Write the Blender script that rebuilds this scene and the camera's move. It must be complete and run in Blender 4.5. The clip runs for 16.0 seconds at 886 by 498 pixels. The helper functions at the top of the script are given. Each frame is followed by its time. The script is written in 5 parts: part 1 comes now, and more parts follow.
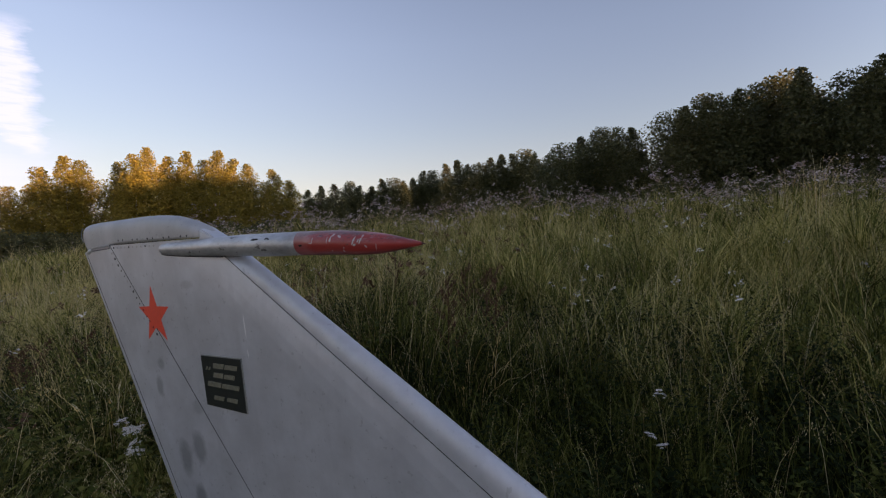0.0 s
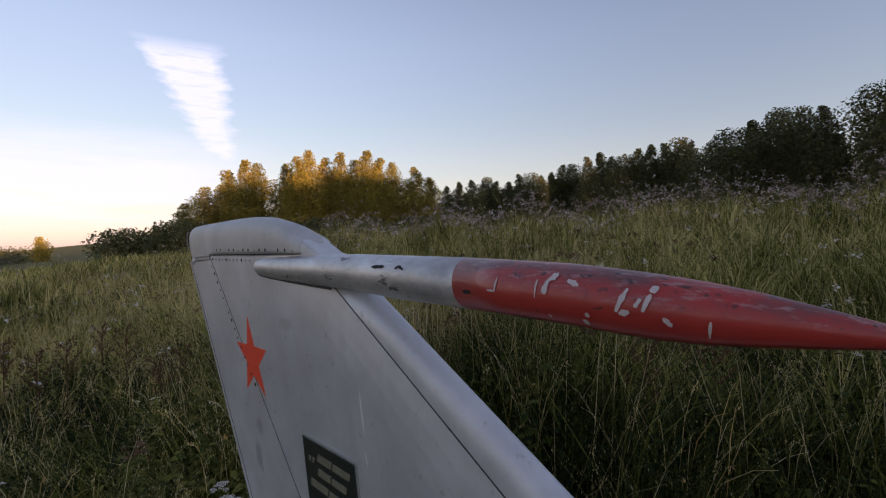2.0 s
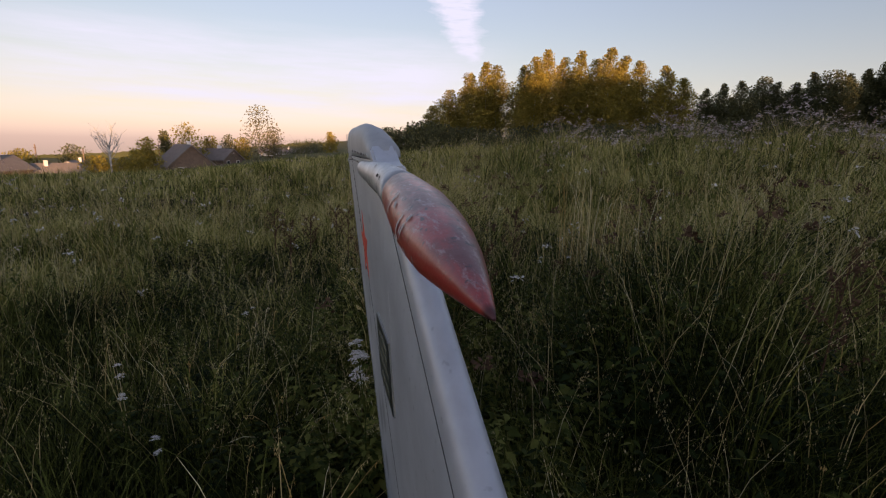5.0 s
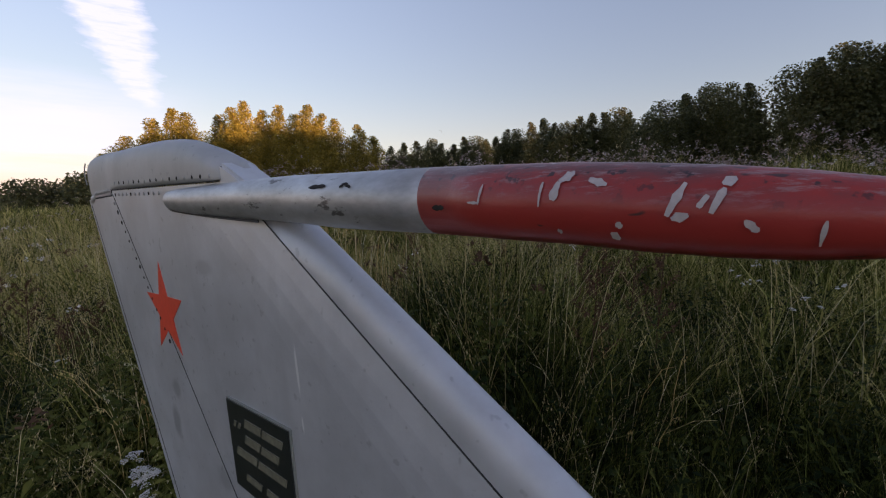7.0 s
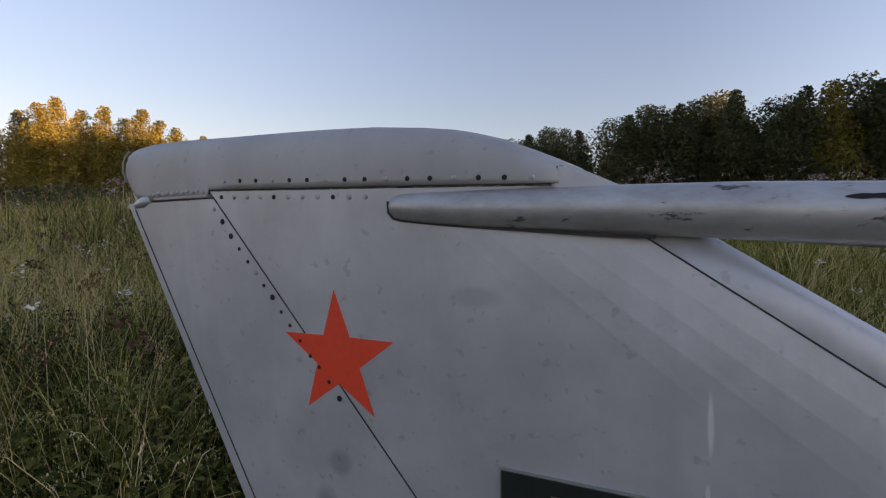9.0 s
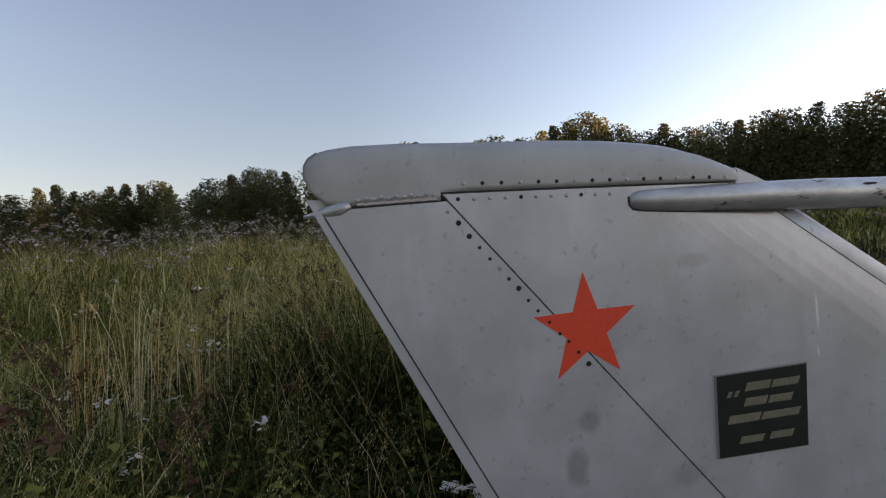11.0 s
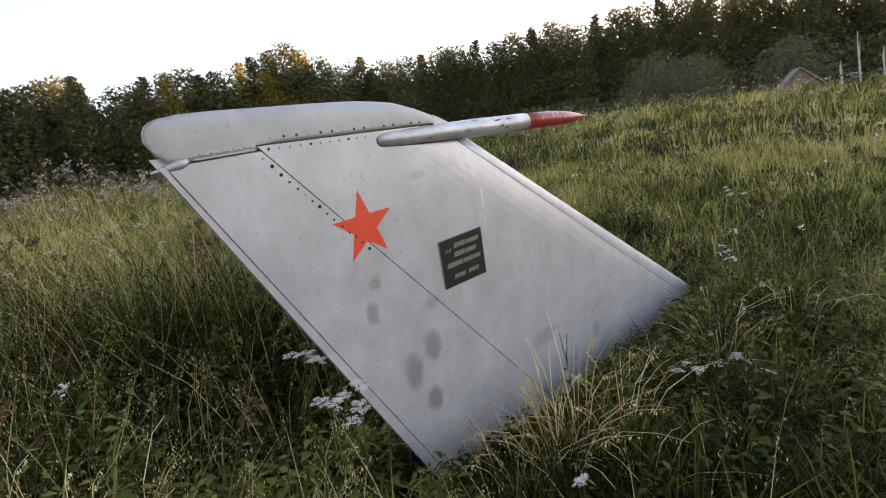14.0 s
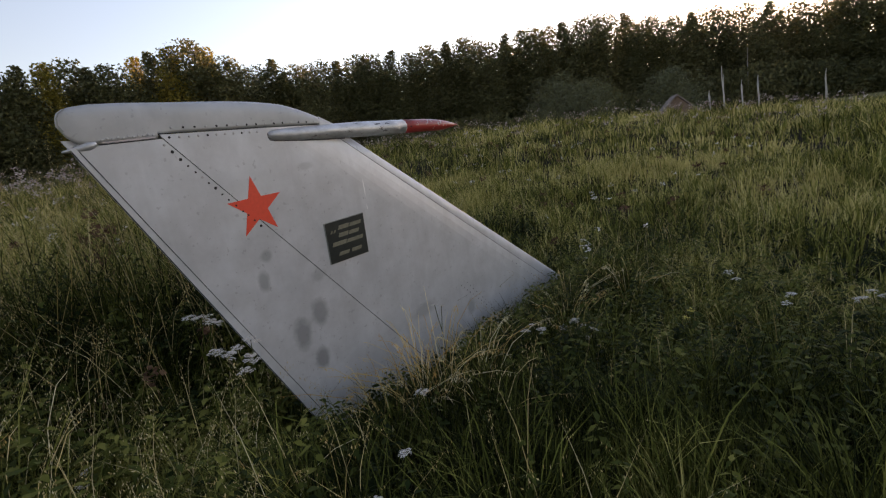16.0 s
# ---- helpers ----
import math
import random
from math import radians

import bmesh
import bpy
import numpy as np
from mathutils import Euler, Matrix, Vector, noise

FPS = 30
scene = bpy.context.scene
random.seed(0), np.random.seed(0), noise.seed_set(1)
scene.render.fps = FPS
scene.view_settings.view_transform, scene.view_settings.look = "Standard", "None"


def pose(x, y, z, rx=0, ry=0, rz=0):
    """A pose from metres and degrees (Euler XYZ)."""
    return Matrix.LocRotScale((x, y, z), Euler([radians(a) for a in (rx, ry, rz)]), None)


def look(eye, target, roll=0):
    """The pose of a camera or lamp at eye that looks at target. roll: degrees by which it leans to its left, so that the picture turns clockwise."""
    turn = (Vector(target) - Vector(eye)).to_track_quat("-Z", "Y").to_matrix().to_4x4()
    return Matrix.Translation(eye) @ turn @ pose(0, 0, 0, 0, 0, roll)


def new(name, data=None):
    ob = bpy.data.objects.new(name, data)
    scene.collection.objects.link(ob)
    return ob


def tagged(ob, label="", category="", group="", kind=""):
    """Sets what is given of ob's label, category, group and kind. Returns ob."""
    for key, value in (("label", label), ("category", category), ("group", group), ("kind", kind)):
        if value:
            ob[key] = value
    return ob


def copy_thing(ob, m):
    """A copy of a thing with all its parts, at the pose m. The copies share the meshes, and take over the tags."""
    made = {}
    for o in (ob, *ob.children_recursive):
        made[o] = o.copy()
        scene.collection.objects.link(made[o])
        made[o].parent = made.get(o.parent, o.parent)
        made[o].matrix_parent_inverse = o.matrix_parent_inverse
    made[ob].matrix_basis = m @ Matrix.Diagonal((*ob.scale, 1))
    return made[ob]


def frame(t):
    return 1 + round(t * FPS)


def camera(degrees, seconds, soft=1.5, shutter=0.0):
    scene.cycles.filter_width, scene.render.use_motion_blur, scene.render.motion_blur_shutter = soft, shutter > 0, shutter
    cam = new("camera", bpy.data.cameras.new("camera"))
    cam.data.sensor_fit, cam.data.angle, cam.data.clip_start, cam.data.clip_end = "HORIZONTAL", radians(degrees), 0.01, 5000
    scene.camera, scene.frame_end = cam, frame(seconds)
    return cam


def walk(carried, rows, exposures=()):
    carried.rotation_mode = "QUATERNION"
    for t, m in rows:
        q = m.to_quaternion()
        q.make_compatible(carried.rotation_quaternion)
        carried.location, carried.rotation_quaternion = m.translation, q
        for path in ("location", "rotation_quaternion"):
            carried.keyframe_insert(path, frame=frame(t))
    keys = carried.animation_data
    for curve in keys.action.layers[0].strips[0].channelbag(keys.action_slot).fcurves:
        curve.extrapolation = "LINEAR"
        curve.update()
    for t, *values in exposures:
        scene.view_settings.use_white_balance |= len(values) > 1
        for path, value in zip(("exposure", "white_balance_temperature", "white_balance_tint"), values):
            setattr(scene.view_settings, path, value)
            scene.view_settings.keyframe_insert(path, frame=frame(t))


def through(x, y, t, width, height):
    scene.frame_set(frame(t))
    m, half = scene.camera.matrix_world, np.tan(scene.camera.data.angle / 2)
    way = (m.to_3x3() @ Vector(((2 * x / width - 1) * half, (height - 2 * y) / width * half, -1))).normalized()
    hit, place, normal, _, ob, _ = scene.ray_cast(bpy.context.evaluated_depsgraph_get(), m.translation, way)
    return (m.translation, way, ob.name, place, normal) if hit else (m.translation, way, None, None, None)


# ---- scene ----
# camera: seconds, x, y, z, pitch, lean to the right, yaw
PATH = (
    (0.0, 2.256, -1.100, 0.293, -1.32, 2.57, 32.42),
    (0.5, 1.989, -0.929, 0.295, -1.79, 2.27, 30.22),
    (1.0, 1.641, -0.805, 0.331, 0.04, 1.79, 30.54),
    (1.5, 1.472, -0.736, 0.347, 0.33, 1.33, 36.27),
    (2.0, 1.544, -0.535, 0.366, -1.24, 1.67, 48.58),
    (2.5, 1.710, -0.307, 0.440, -6.33, 1.15, 65.35),
    (3.0, 1.775, -0.214, 0.449, -9.75, 2.06, 70.51),
    (3.5, 1.796, -0.143, 0.442, -11.00, 1.50, 73.95),
    (6.0, 1.743, -0.170, 0.333, -13.51, -3.56, 73.80),
    (6.5, 1.620, -0.240, 0.314, -10.66, -4.78, 62.73),
    (7.0, 1.401, -0.440, 0.297, -5.86, 0.16, 41.79),
    (7.5, 1.309, -0.555, 0.292, -6.09, -0.59, 34.73),
    (8.0, 1.129, -0.608, 0.271, -5.38, -1.87, 35.72),
    (8.5, 0.871, -0.674, 0.276, -4.33, -2.00, 31.92),
    (11.0, -0.518, -1.055, 0.177, 1.64, 3.40, -10.07),
    (11.5, -0.640, -1.022, 0.176, 0.83, 4.84, -16.43),
    (12.0, -0.740, -1.060, 0.108, -7.55, 7.13, -31.37),
    (12.5, -0.803, -1.360, 0.036, -14.73, 6.09, -40.89),
    (13.0, -0.855, -1.504, 0.056, -10.42, 7.28, -44.77),
    (13.5, -0.874, -1.525, 0.096, -16.49, 12.29, -43.58),
    (14.0, -0.943, -1.488, 0.167, -9.89, 11.01, -41.10),
    (14.5, -1.004, -1.496, 0.172, -8.17, 10.65, -39.29),
    (15.0, -0.988, -1.542, 0.153, -10.40, 11.54, -42.81),
    (15.5, -1.026, -1.718, 0.101, -11.39, 11.94, -46.39),
    (16.0, -1.146, -1.913, 0.072, -10.56, 9.48, -51.18),
)


def held(x, y, z, pitch, lean, yaw):
    return pose(x, y, z, 90 + pitch, 0, yaw) @ pose(0, 0, 0, 0, 0, -lean)


EXPOSURES = ((0, 1.2, 6020, 35), (1, 1.3, 6020, 35), (2, 1.2, 6020, 35), (3.5, 1, 6120, 35), (6, 1, 6120, 35), (7, 1.2, 6020, 35), (8, 1.4, 5970, 35), (8.5, 1.35, 5970, 35), (11, 1.45, 6200, 30), (11.5, 1.12, 6300, 30), (12, 0.9, 6200, 30), (12.3, 1, 6400, 30), (12.5, 2.02, 6400, 32), (13, 2.5, 6450, 32), (13.5, 2.52, 6500, 32), (14, 2.65, 6500, 32), (14.5, 2.38, 6600, 32), (15, 2.28, 6550, 32), (15.5, 1.85, 6500, 32), (16, 1.75, 6500, 32))
cam = camera(86, 16.0, soft=1.2, shutter=0.0)
walk(cam, [(t, held(*p)) for t, *p in PATH], EXPOSURES)

# ---- light ----
SUN_AZ, SUN_EL = 86.0, 3.6
world = bpy.data.worlds.new("evening_sky")
scene.world = world
world.use_nodes = True
wn, wl = world.node_tree.nodes, world.node_tree.links
wn.clear()


def wnode(kind, **values):
    n = wn.new(kind)
    for key, value in values.items():
        if key == "op":
            n.operation = value
        elif key == "clamp":
            n.use_clamp = value
        else:
            n.inputs[int(key[1:])].default_value = value
    return n


def wmath(op, a, b=0.0, c=0.0, clamp=False):
    n = wn.new("ShaderNodeMath")
    n.operation, n.use_clamp = op, clamp
    for i, v in enumerate((a, b, c)):
        if isinstance(v, (int, float)):
            n.inputs[i].default_value = v
        else:
            wl.new(v, n.inputs[i])
    return n.outputs[0]


sky = wn.new("ShaderNodeTexSky")
sky.sky_type, sky.sun_disc = "NISHITA", False
sky.sun_elevation, sky.sun_rotation = radians(SUN_EL), radians(SUN_AZ)
sky.altitude, sky.air_density, sky.dust_density, sky.ozone_density = 150, 1.0, 0.35, 1.0
pale = wn.new("ShaderNodeHueSaturation")
wl.new(sky.outputs[0], pale.inputs["Color"])
tc = wn.new("ShaderNodeTexCoord")
sep = wn.new("ShaderNodeSeparateXYZ")
wl.new(tc.outputs["Generated"], sep.inputs[0])
dx, dy, dz = sep.outputs
azim = wmath("MULTIPLY", wmath("ARCTAN2", dx, dy), 180 / math.pi)
elev = wmath("MULTIPLY", wmath("ARCSINE", dz), 180 / math.pi)
# the haze near the horizon is paler
wl.new(wmath("MULTIPLY_ADD", wmath("DIVIDE", elev, 12.0, clamp=True), 0.32, 0.54), pale.inputs["Saturation"])
comb = wn.new("ShaderNodeCombineXYZ")
wl.new(azim, comb.inputs[0])
wl.new(elev, comb.inputs[1])


def wnoise(scale_x, scale_y, detail, rough=0.6, turn=0.0):
    m = wn.new("ShaderNodeMapping")
    m.inputs["Scale"].default_value = (scale_x, scale_y, 1)
    m.inputs["Rotation"].default_value = (0, 0, radians(turn))
    wl.new(comb.outputs[0], m.inputs[0])
    n = wn.new("ShaderNodeTexNoise")
    n.inputs["Scale"].default_value, n.inputs["Detail"].default_value, n.inputs["Roughness"].default_value = 1.0, detail, rough
    wl.new(m.outputs[0], n.inputs["Vector"])
    return n.outputs["Fac"]


def band(value, centre, half, soft_edge):
    off = wmath("ABSOLUTE", wmath("SUBTRACT", value, centre))
    return wmath("DIVIDE", wmath("SUBTRACT", half, off), soft_edge, clamp=True)


# the upright plume of thin cloud
axis = wmath("MULTIPLY_ADD", elev, -0.36, -69.6)
width = wmath("MULTIPLY_ADD", elev, 0.25, -0.7)
wob = wmath("MULTIPLY_ADD", wnoise(0.35, 1.1, 5), 4.0, -2.0)
plume = wmath("MULTIPLY", band(wmath("ADD", azim, wob), axis, width, 1.5), band(elev, 14.6, 6.4, 1.8))
plume = wmath("MULTIPLY", plume, wmath("MULTIPLY_ADD", wnoise(0.25, 2.2, 5), 2.2, -0.1, clamp=True))
# faint level wisps lower down
veil = wmath("MULTIPLY", band(azim, -95.0, 28.0, 12.0), band(elev, 7.0, 5.5, 3.5))
veil = wmath("MULTIPLY", veil, wmath("MULTIPLY_ADD", wnoise(0.05, 0.5, 4, turn=6), 3.2, -1.0, clamp=True))
cloud = wmath("MULTIPLY", wmath("MAXIMUM", plume, wmath("MULTIPLY", veil, 0.95)), 0.9, clamp=True)
bright = wn.new("ShaderNodeMixRGB")
bright.inputs[2].default_value = (2.85, 3.0, 2.95, 1)
wl.new(cloud, bright.inputs[0])
low_sky = wmath("SUBTRACT", 1.0, wmath("DIVIDE", elev, 22.0, clamp=True))
away = wmath("MULTIPLY_ADD", dx, -0.5, 0.5, clamp=True)
dim = wmath("SUBTRACT", 1.0, wmath("MULTIPLY", wmath("MULTIPLY", low_sky, away), 0.34))
hazy = wn.new("ShaderNodeMixRGB")
hazy.blend_type = "MULTIPLY"
hazy.inputs[0].default_value = 1.0
wl.new(pale.outputs[0], hazy.inputs[1])
# the haze is brighter on the sun's side
glow = wmath("MULTIPLY_ADD", wmath("MAXIMUM", dx, 0.0), 0.42, 1.0)
wl.new(wmath("MULTIPLY", dim, glow), hazy.inputs[2])
wl.new(hazy.outputs[0], bright.inputs[1])
bg = wn.new("ShaderNodeBackground")
bg.inputs[1].default_value = 0.15
wl.new(bright.outputs[0], bg.inputs[0])
wout = wn.new("ShaderNodeOutputWorld")
wl.new(bg.outputs[0], wout.inputs[0])

sun = new("sun", bpy.data.lights.new("sun", "SUN"))
sun.data.energy, sun.data.angle, sun.data.color = 5.0, radians(0.6), (1.0, 0.62, 0.25)
sun.matrix_world = look(
    (
        400 * math.sin(radians(SUN_AZ)) * math.cos(radians(SUN_EL)),
        400 * math.cos(radians(SUN_AZ)) * math.cos(radians(SUN_EL)),
        400 * math.sin(radians(SUN_EL)),
    ),
    (0, 0, 0),
)


# ---- materials ----
class Nodes:
    """A node material with a few short ways to wire it."""

    def __init__(self, name):
        self.mat = bpy.data.materials.new(name)
        self.mat.use_nodes = True
        self.t = self.mat.node_tree
        self.n, self.l = self.t.nodes, self.t.links
        self.bsdf = self.n["Principled BSDF"]
        self.out = self.n["Material Output"]
        self.coord = self.n.new("ShaderNodeTexCoord").outputs["Object"]

    def put(self, value, socket):
        if isinstance(value, (int, float, tuple)):
            socket.default_value = value
        else:
            self.l.new(value, socket)

    def noise(self, scale, detail=4, rough=0.55, stretch=(1, 1, 1), vector=None):
        m = self.n.new("ShaderNodeMapping")
        m.inputs["Scale"].default_value = stretch
        self.l.new(vector or self.coord, m.inputs[0])
        n = self.n.new("ShaderNodeTexNoise")
        n.inputs["Scale"].default_value, n.inputs["Detail"].default_value, n.inputs["Roughness"].default_value = scale, detail, rough
        self.l.new(m.outputs[0], n.inputs["Vector"])
        return n.outputs["Fac"]

    def math(self, op, a, b=0.0, c=0.0, clamp=False):
        n = self.n.new("ShaderNodeMath")
        n.operation, n.use_clamp = op, clamp
        for i, v in enumerate((a, b, c)):
            self.put(v, n.inputs[i])
        return n.outputs[0]

    def step(self, value, lo, hi):
        n = self.n.new("ShaderNodeMapRange")
        self.l.new(value, n.inputs[0])
        n.inputs[1].default_value, n.inputs[2].default_value = lo, hi
        return n.outputs[0]

    def mix(self, fac, a, b):
        n = self.n.new("ShaderNodeMixRGB")
        for v, s in zip((fac, a, b), n.inputs):
            self.put((*v, 1) if isinstance(v, tuple) and len(v) == 3 else v, s)
        return n.outputs[0]

    def ramp(self, fac, *stops):
        n = self.n.new("ShaderNodeValToRGB")
        e = n.color_ramp.elements
        while len(e) < len(stops):
            e.new(0.5)
        for el, (p, c) in zip(e, stops):
            el.position, el.color = p, (*c, 1)
        self.l.new(fac, n.inputs[0])
        return n.outputs[0]

    def bump(self, height, strength, distance=0.01):
        n = self.n.new("ShaderNodeBump")
        n.inputs["Strength"].default_value, n.inputs["Distance"].default_value = strength, distance
        self.l.new(height, n.inputs["Height"])
        self.l.new(n.outputs[0], self.bsdf.inputs["Normal"])

    def spot(self, centre, size, ragged=0.5):
        """A ragged round patch at a place of the thing, one inside and nought outside."""
        sub = self.n.new("ShaderNodeVectorMath")
        sub.operation = "SUBTRACT"
        self.l.new(self.coord, sub.inputs[0])
        sub.inputs[1].default_value = centre
        div = self.n.new("ShaderNodeVectorMath")
        div.operation = "DIVIDE"
        self.l.new(sub.outputs[0], div.inputs[0])
        div.inputs[1].default_value = size
        ln = self.n.new("ShaderNodeVectorMath")
        ln.operation = "LENGTH"
        self.l.new(div.outputs[0], ln.inputs[0])
        wob = self.math("MULTIPLY_ADD", self.noise(22, 3), ragged, -ragged / 2)
        return self.step(self.math("ADD", ln.outputs["Value"], wob), 1.1, 0.55)

    def set(self, colour=None, rough=None, metal=None, spec=None):
        for v, k in ((colour, "Base Color"), (rough, "Roughness"), (metal, "Metallic"), (spec, "Specular IOR Level")):
            if v is not None:
                self.put((*v, 1) if isinstance(v, tuple) and len(v) == 3 else v, self.bsdf.inputs[k])
        return self.mat

    def leafy(self, colour, through, share):
        """Leaf: part of the light goes through."""
        tr = self.n.new("ShaderNodeBsdfTranslucent")
        self.put(through, tr.inputs[0])
        mx = self.n.new("ShaderNodeMixShader")
        mx.inputs[0].default_value = share
        self.l.new(self.bsdf.outputs[0], mx.inputs[1])
        self.l.new(tr.outputs[0], mx.inputs[2])
        self.l.new(mx.outputs[0], self.out.inputs[0])
        self.set(colour)

    def island(self):
        return self.n.new("ShaderNodeNewGeometry").outputs["Random Per Island"]

    def object_random(self):
        return self.n.new("ShaderNodeObjectInfo").outputs["Random"]


FIN_BASE = Vector((1.2, 0.03, -1.2))


def fin_place(x, z, y=0.0):
    return (x - FIN_BASE.x, y - FIN_BASE.y, z - FIN_BASE.z)


def silver_paint(name, base, stained, rough=0.42):
    m = Nodes(name)
    fine = m.noise(160, 3)
    cloud_ = m.noise(5.5, 5, 0.65)
    runs = m.noise(9, 4, 0.6, (1, 1, 0.18))
    col = m.mix(m.step(cloud_, 0.35, 0.7), tuple(c * 0.80 for c in base), base)
    col = m.mix(m.math("MULTIPLY", m.step(runs, 0.52, 0.75), 0.35), col, tuple(c * 0.62 for c in base))
    speck = m.step(m.noise(46, 2, 0.5), 0.66, 0.72)
    col = m.mix(m.math("MULTIPLY", speck, 0.42), col, tuple(c * 0.5 for c in base))
    if stained:
        # hand-sized smudges
        for x, z, w, h, dark in (
            (-0.013, -0.220, 0.035, 0.030, 0.45), (-0.052, -0.327, 0.034, 0.055, 0.55), (0.200, -0.580, 0.055, 0.078, 0.6),
            (0.079, -0.648, 0.055, 0.088, 0.65), (0.157, -0.818, 0.050, 0.062, 0.7), (0.243, -0.400, 0.05, 0.035, 0.3),
            (0.98, -0.9, 0.14, 0.05, 0.35), (1.485, -1.09, 0.05, 0.07, 0.5), (0.3, 0.13, 0.05, 0.02, 0.25),
        ):
            col = m.mix(m.math("MULTIPLY", m.spot(fin_place(x, z), (w, 0.2, h)), dark), col, (0.20, 0.205, 0.21))
        # a pale vertical run of paint
        col = m.mix(m.math("MULTIPLY", m.spot(fin_place(0.649, -0.045), (0.0045, 0.2, 0.05), 0.3), 0.8), col, (0.85, 0.85, 0.85))
        col = m.mix(m.math("MULTIPLY", m.spot(fin_place(0.645, -0.150), (0.0035, 0.2, 0.018), 0.3), 0.7), col, (0.85, 0.85, 0.85))
    m.set(col, m.math("MULTIPLY_ADD", cloud_, 0.25, rough - 0.1), 0.35, 0.4)
    m.bump(m.math("ADD", m.math("MULTIPLY", fine, 0.3), cloud_), 0.12, 0.004)
    return m.mat


FIN_SILVER = silver_paint("silver_paint", (0.59, 0.605, 0.63), True)
CAP_GREY = silver_paint("cap_grey_paint", (0.50, 0.50, 0.49), False, 0.55)


def pod_silver():
    m = Nodes("pod_worn_silver")
    chips = m.noise(30, 5, 0.7, (0.35, 1, 1))
    grime = m.noise(12, 5, 0.7, (0.4, 1, 1))
    col = m.mix(m.step(grime, 0.38, 0.66), (0.60, 0.61, 0.62), (0.34, 0.34, 0.34))
    col = m.mix(m.step(chips, 0.61, 0.66), col, (0.12, 0.115, 0.11))
    m.set(col, m.math("MULTIPLY_ADD", grime, 0.3, 0.25), 0.5)
    m.bump(chips, 0.15, 0.003)
    return m.mat


def pod_red():
    m = Nodes("worn_red_paint")
    sp = m.n.new("ShaderNodeSeparateXYZ")
    nrm = m.n.new("ShaderNodeNewGeometry").outputs["Normal"]
    m.l.new(nrm, sp.inputs[0])
    up_ = m.step(sp.outputs[2], 0.0, 0.75)
    worn = m.noise(26, 6, 0.72, (0.4, 1, 1))
    small = m.noise(75, 3, 0.6)
    big = m.noise(9, 3)
    col = m.mix(big, (0.42, 0.045, 0.035), (0.30, 0.035, 0.03))
    scratch = m.noise(120, 5, 0.75, (0.22, 1, 1))
    col = m.mix(m.math("MULTIPLY", m.step(worn, 0.40, 0.58), m.math("MULTIPLY", up_, 0.85)), col, (0.13, 0.06, 0.06))
    col = m.mix(m.math("MULTIPLY", m.step(scratch, 0.53, 0.64), m.math("MULTIPLY", up_, 0.75)), col, (0.36, 0.25, 0.25))
    col = m.mix(m.math("MULTIPLY", m.step(small, 0.60, 0.66), up_), col, (0.05, 0.03, 0.032))
    col = m.mix(m.spot(fin_place(1.55, 0.1965, -0.040), (0.014, 0.05, 0.05), 0.4), col, (0.07, 0.02, 0.02))
    col = m.mix(m.step(m.noise(33, 2, 0.5), 0.73, 0.75), col, (0.55, 0.50, 0.50))
    col = m.mix(m.step(m.noise(60, 2, 0.5, (0.4, 1, 1)), 0.70, 0.73), col, (0.07, 0.03, 0.03))
    m.set(col, m.math("MULTIPLY_ADD", worn, 0.35, 0.16), 0.0, 0.5)
    m.bump(m.math("ADD", worn, small), 0.25, 0.002)
    return m.mat


def plain(name, colour, rough=0.6, metal=0.0, scale=30.0, spread=0.25, bump=0.1):
    m = Nodes(name)
    n = m.noise(scale, 4)
    m.set(m.mix(n, tuple(c * (1 - spread) for c in colour), tuple(c * (1 + spread) for c in colour)), rough, metal)
    if bump:
        m.bump(n, bump, 0.004)
    return m.mat


POD_SILVER, POD_RED = pod_silver(), pod_red()
STAR_RED = plain("star_red_paint", (0.80, 0.075, 0.03), 0.45, 0.0, 60, 0.12)
FLAKE_WHITE = plain("bare_white_primer", (0.50, 0.44, 0.43), 0.7, 0.0, 200, 0.2)
DARK_GAP = plain("dark_gap", (0.035, 0.035, 0.037), 0.8)
RIVET = plain("rivet_metal", (0.42, 0.42, 0.42), 0.4, 0.6, 300)
HOLE = plain("rivet_hole", (0.02, 0.018, 0.016), 0.9)
PLAQUE_DARK = plain("plaque_black_paint", (0.022, 0.026, 0.024), 0.32, 0.0, 40, 0.4)
PLAQUE_RIM = plain("plaque_edge", (0.24, 0.25, 0.23), 0.5)
GILT = plain("faded_gilt", (0.17, 0.165, 0.115), 0.5, 0.0, 90, 0.4)
WOOD = plain("weathered_wood", (0.17, 0.12, 0.085), 0.85, 0.0, 3, 0.4)
ROOF_GREY = plain("weathered_roofing", (0.20, 0.165, 0.14), 0.85, 0.0, 2, 0.3)
WHITEWASH = plain("pale_wall", (0.62, 0.58, 0.52), 0.8, 0.0, 1, 0.15)
GLASS_DARK = plain("dark_window_pane", (0.03, 0.035, 0.04), 0.1, 0.0, 1, 0.2)


def soil():
    m = Nodes("meadow_soil")
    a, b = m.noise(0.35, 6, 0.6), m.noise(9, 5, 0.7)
    # near soil is almost black: shade between the stems put into its colour
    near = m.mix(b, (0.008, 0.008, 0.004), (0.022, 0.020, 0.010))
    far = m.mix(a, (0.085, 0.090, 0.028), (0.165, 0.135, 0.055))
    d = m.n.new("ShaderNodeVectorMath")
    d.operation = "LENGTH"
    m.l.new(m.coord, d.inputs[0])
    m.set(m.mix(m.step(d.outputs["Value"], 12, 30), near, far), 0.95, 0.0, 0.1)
    m.bump(b, 0.6, 0.05)
    return m.mat


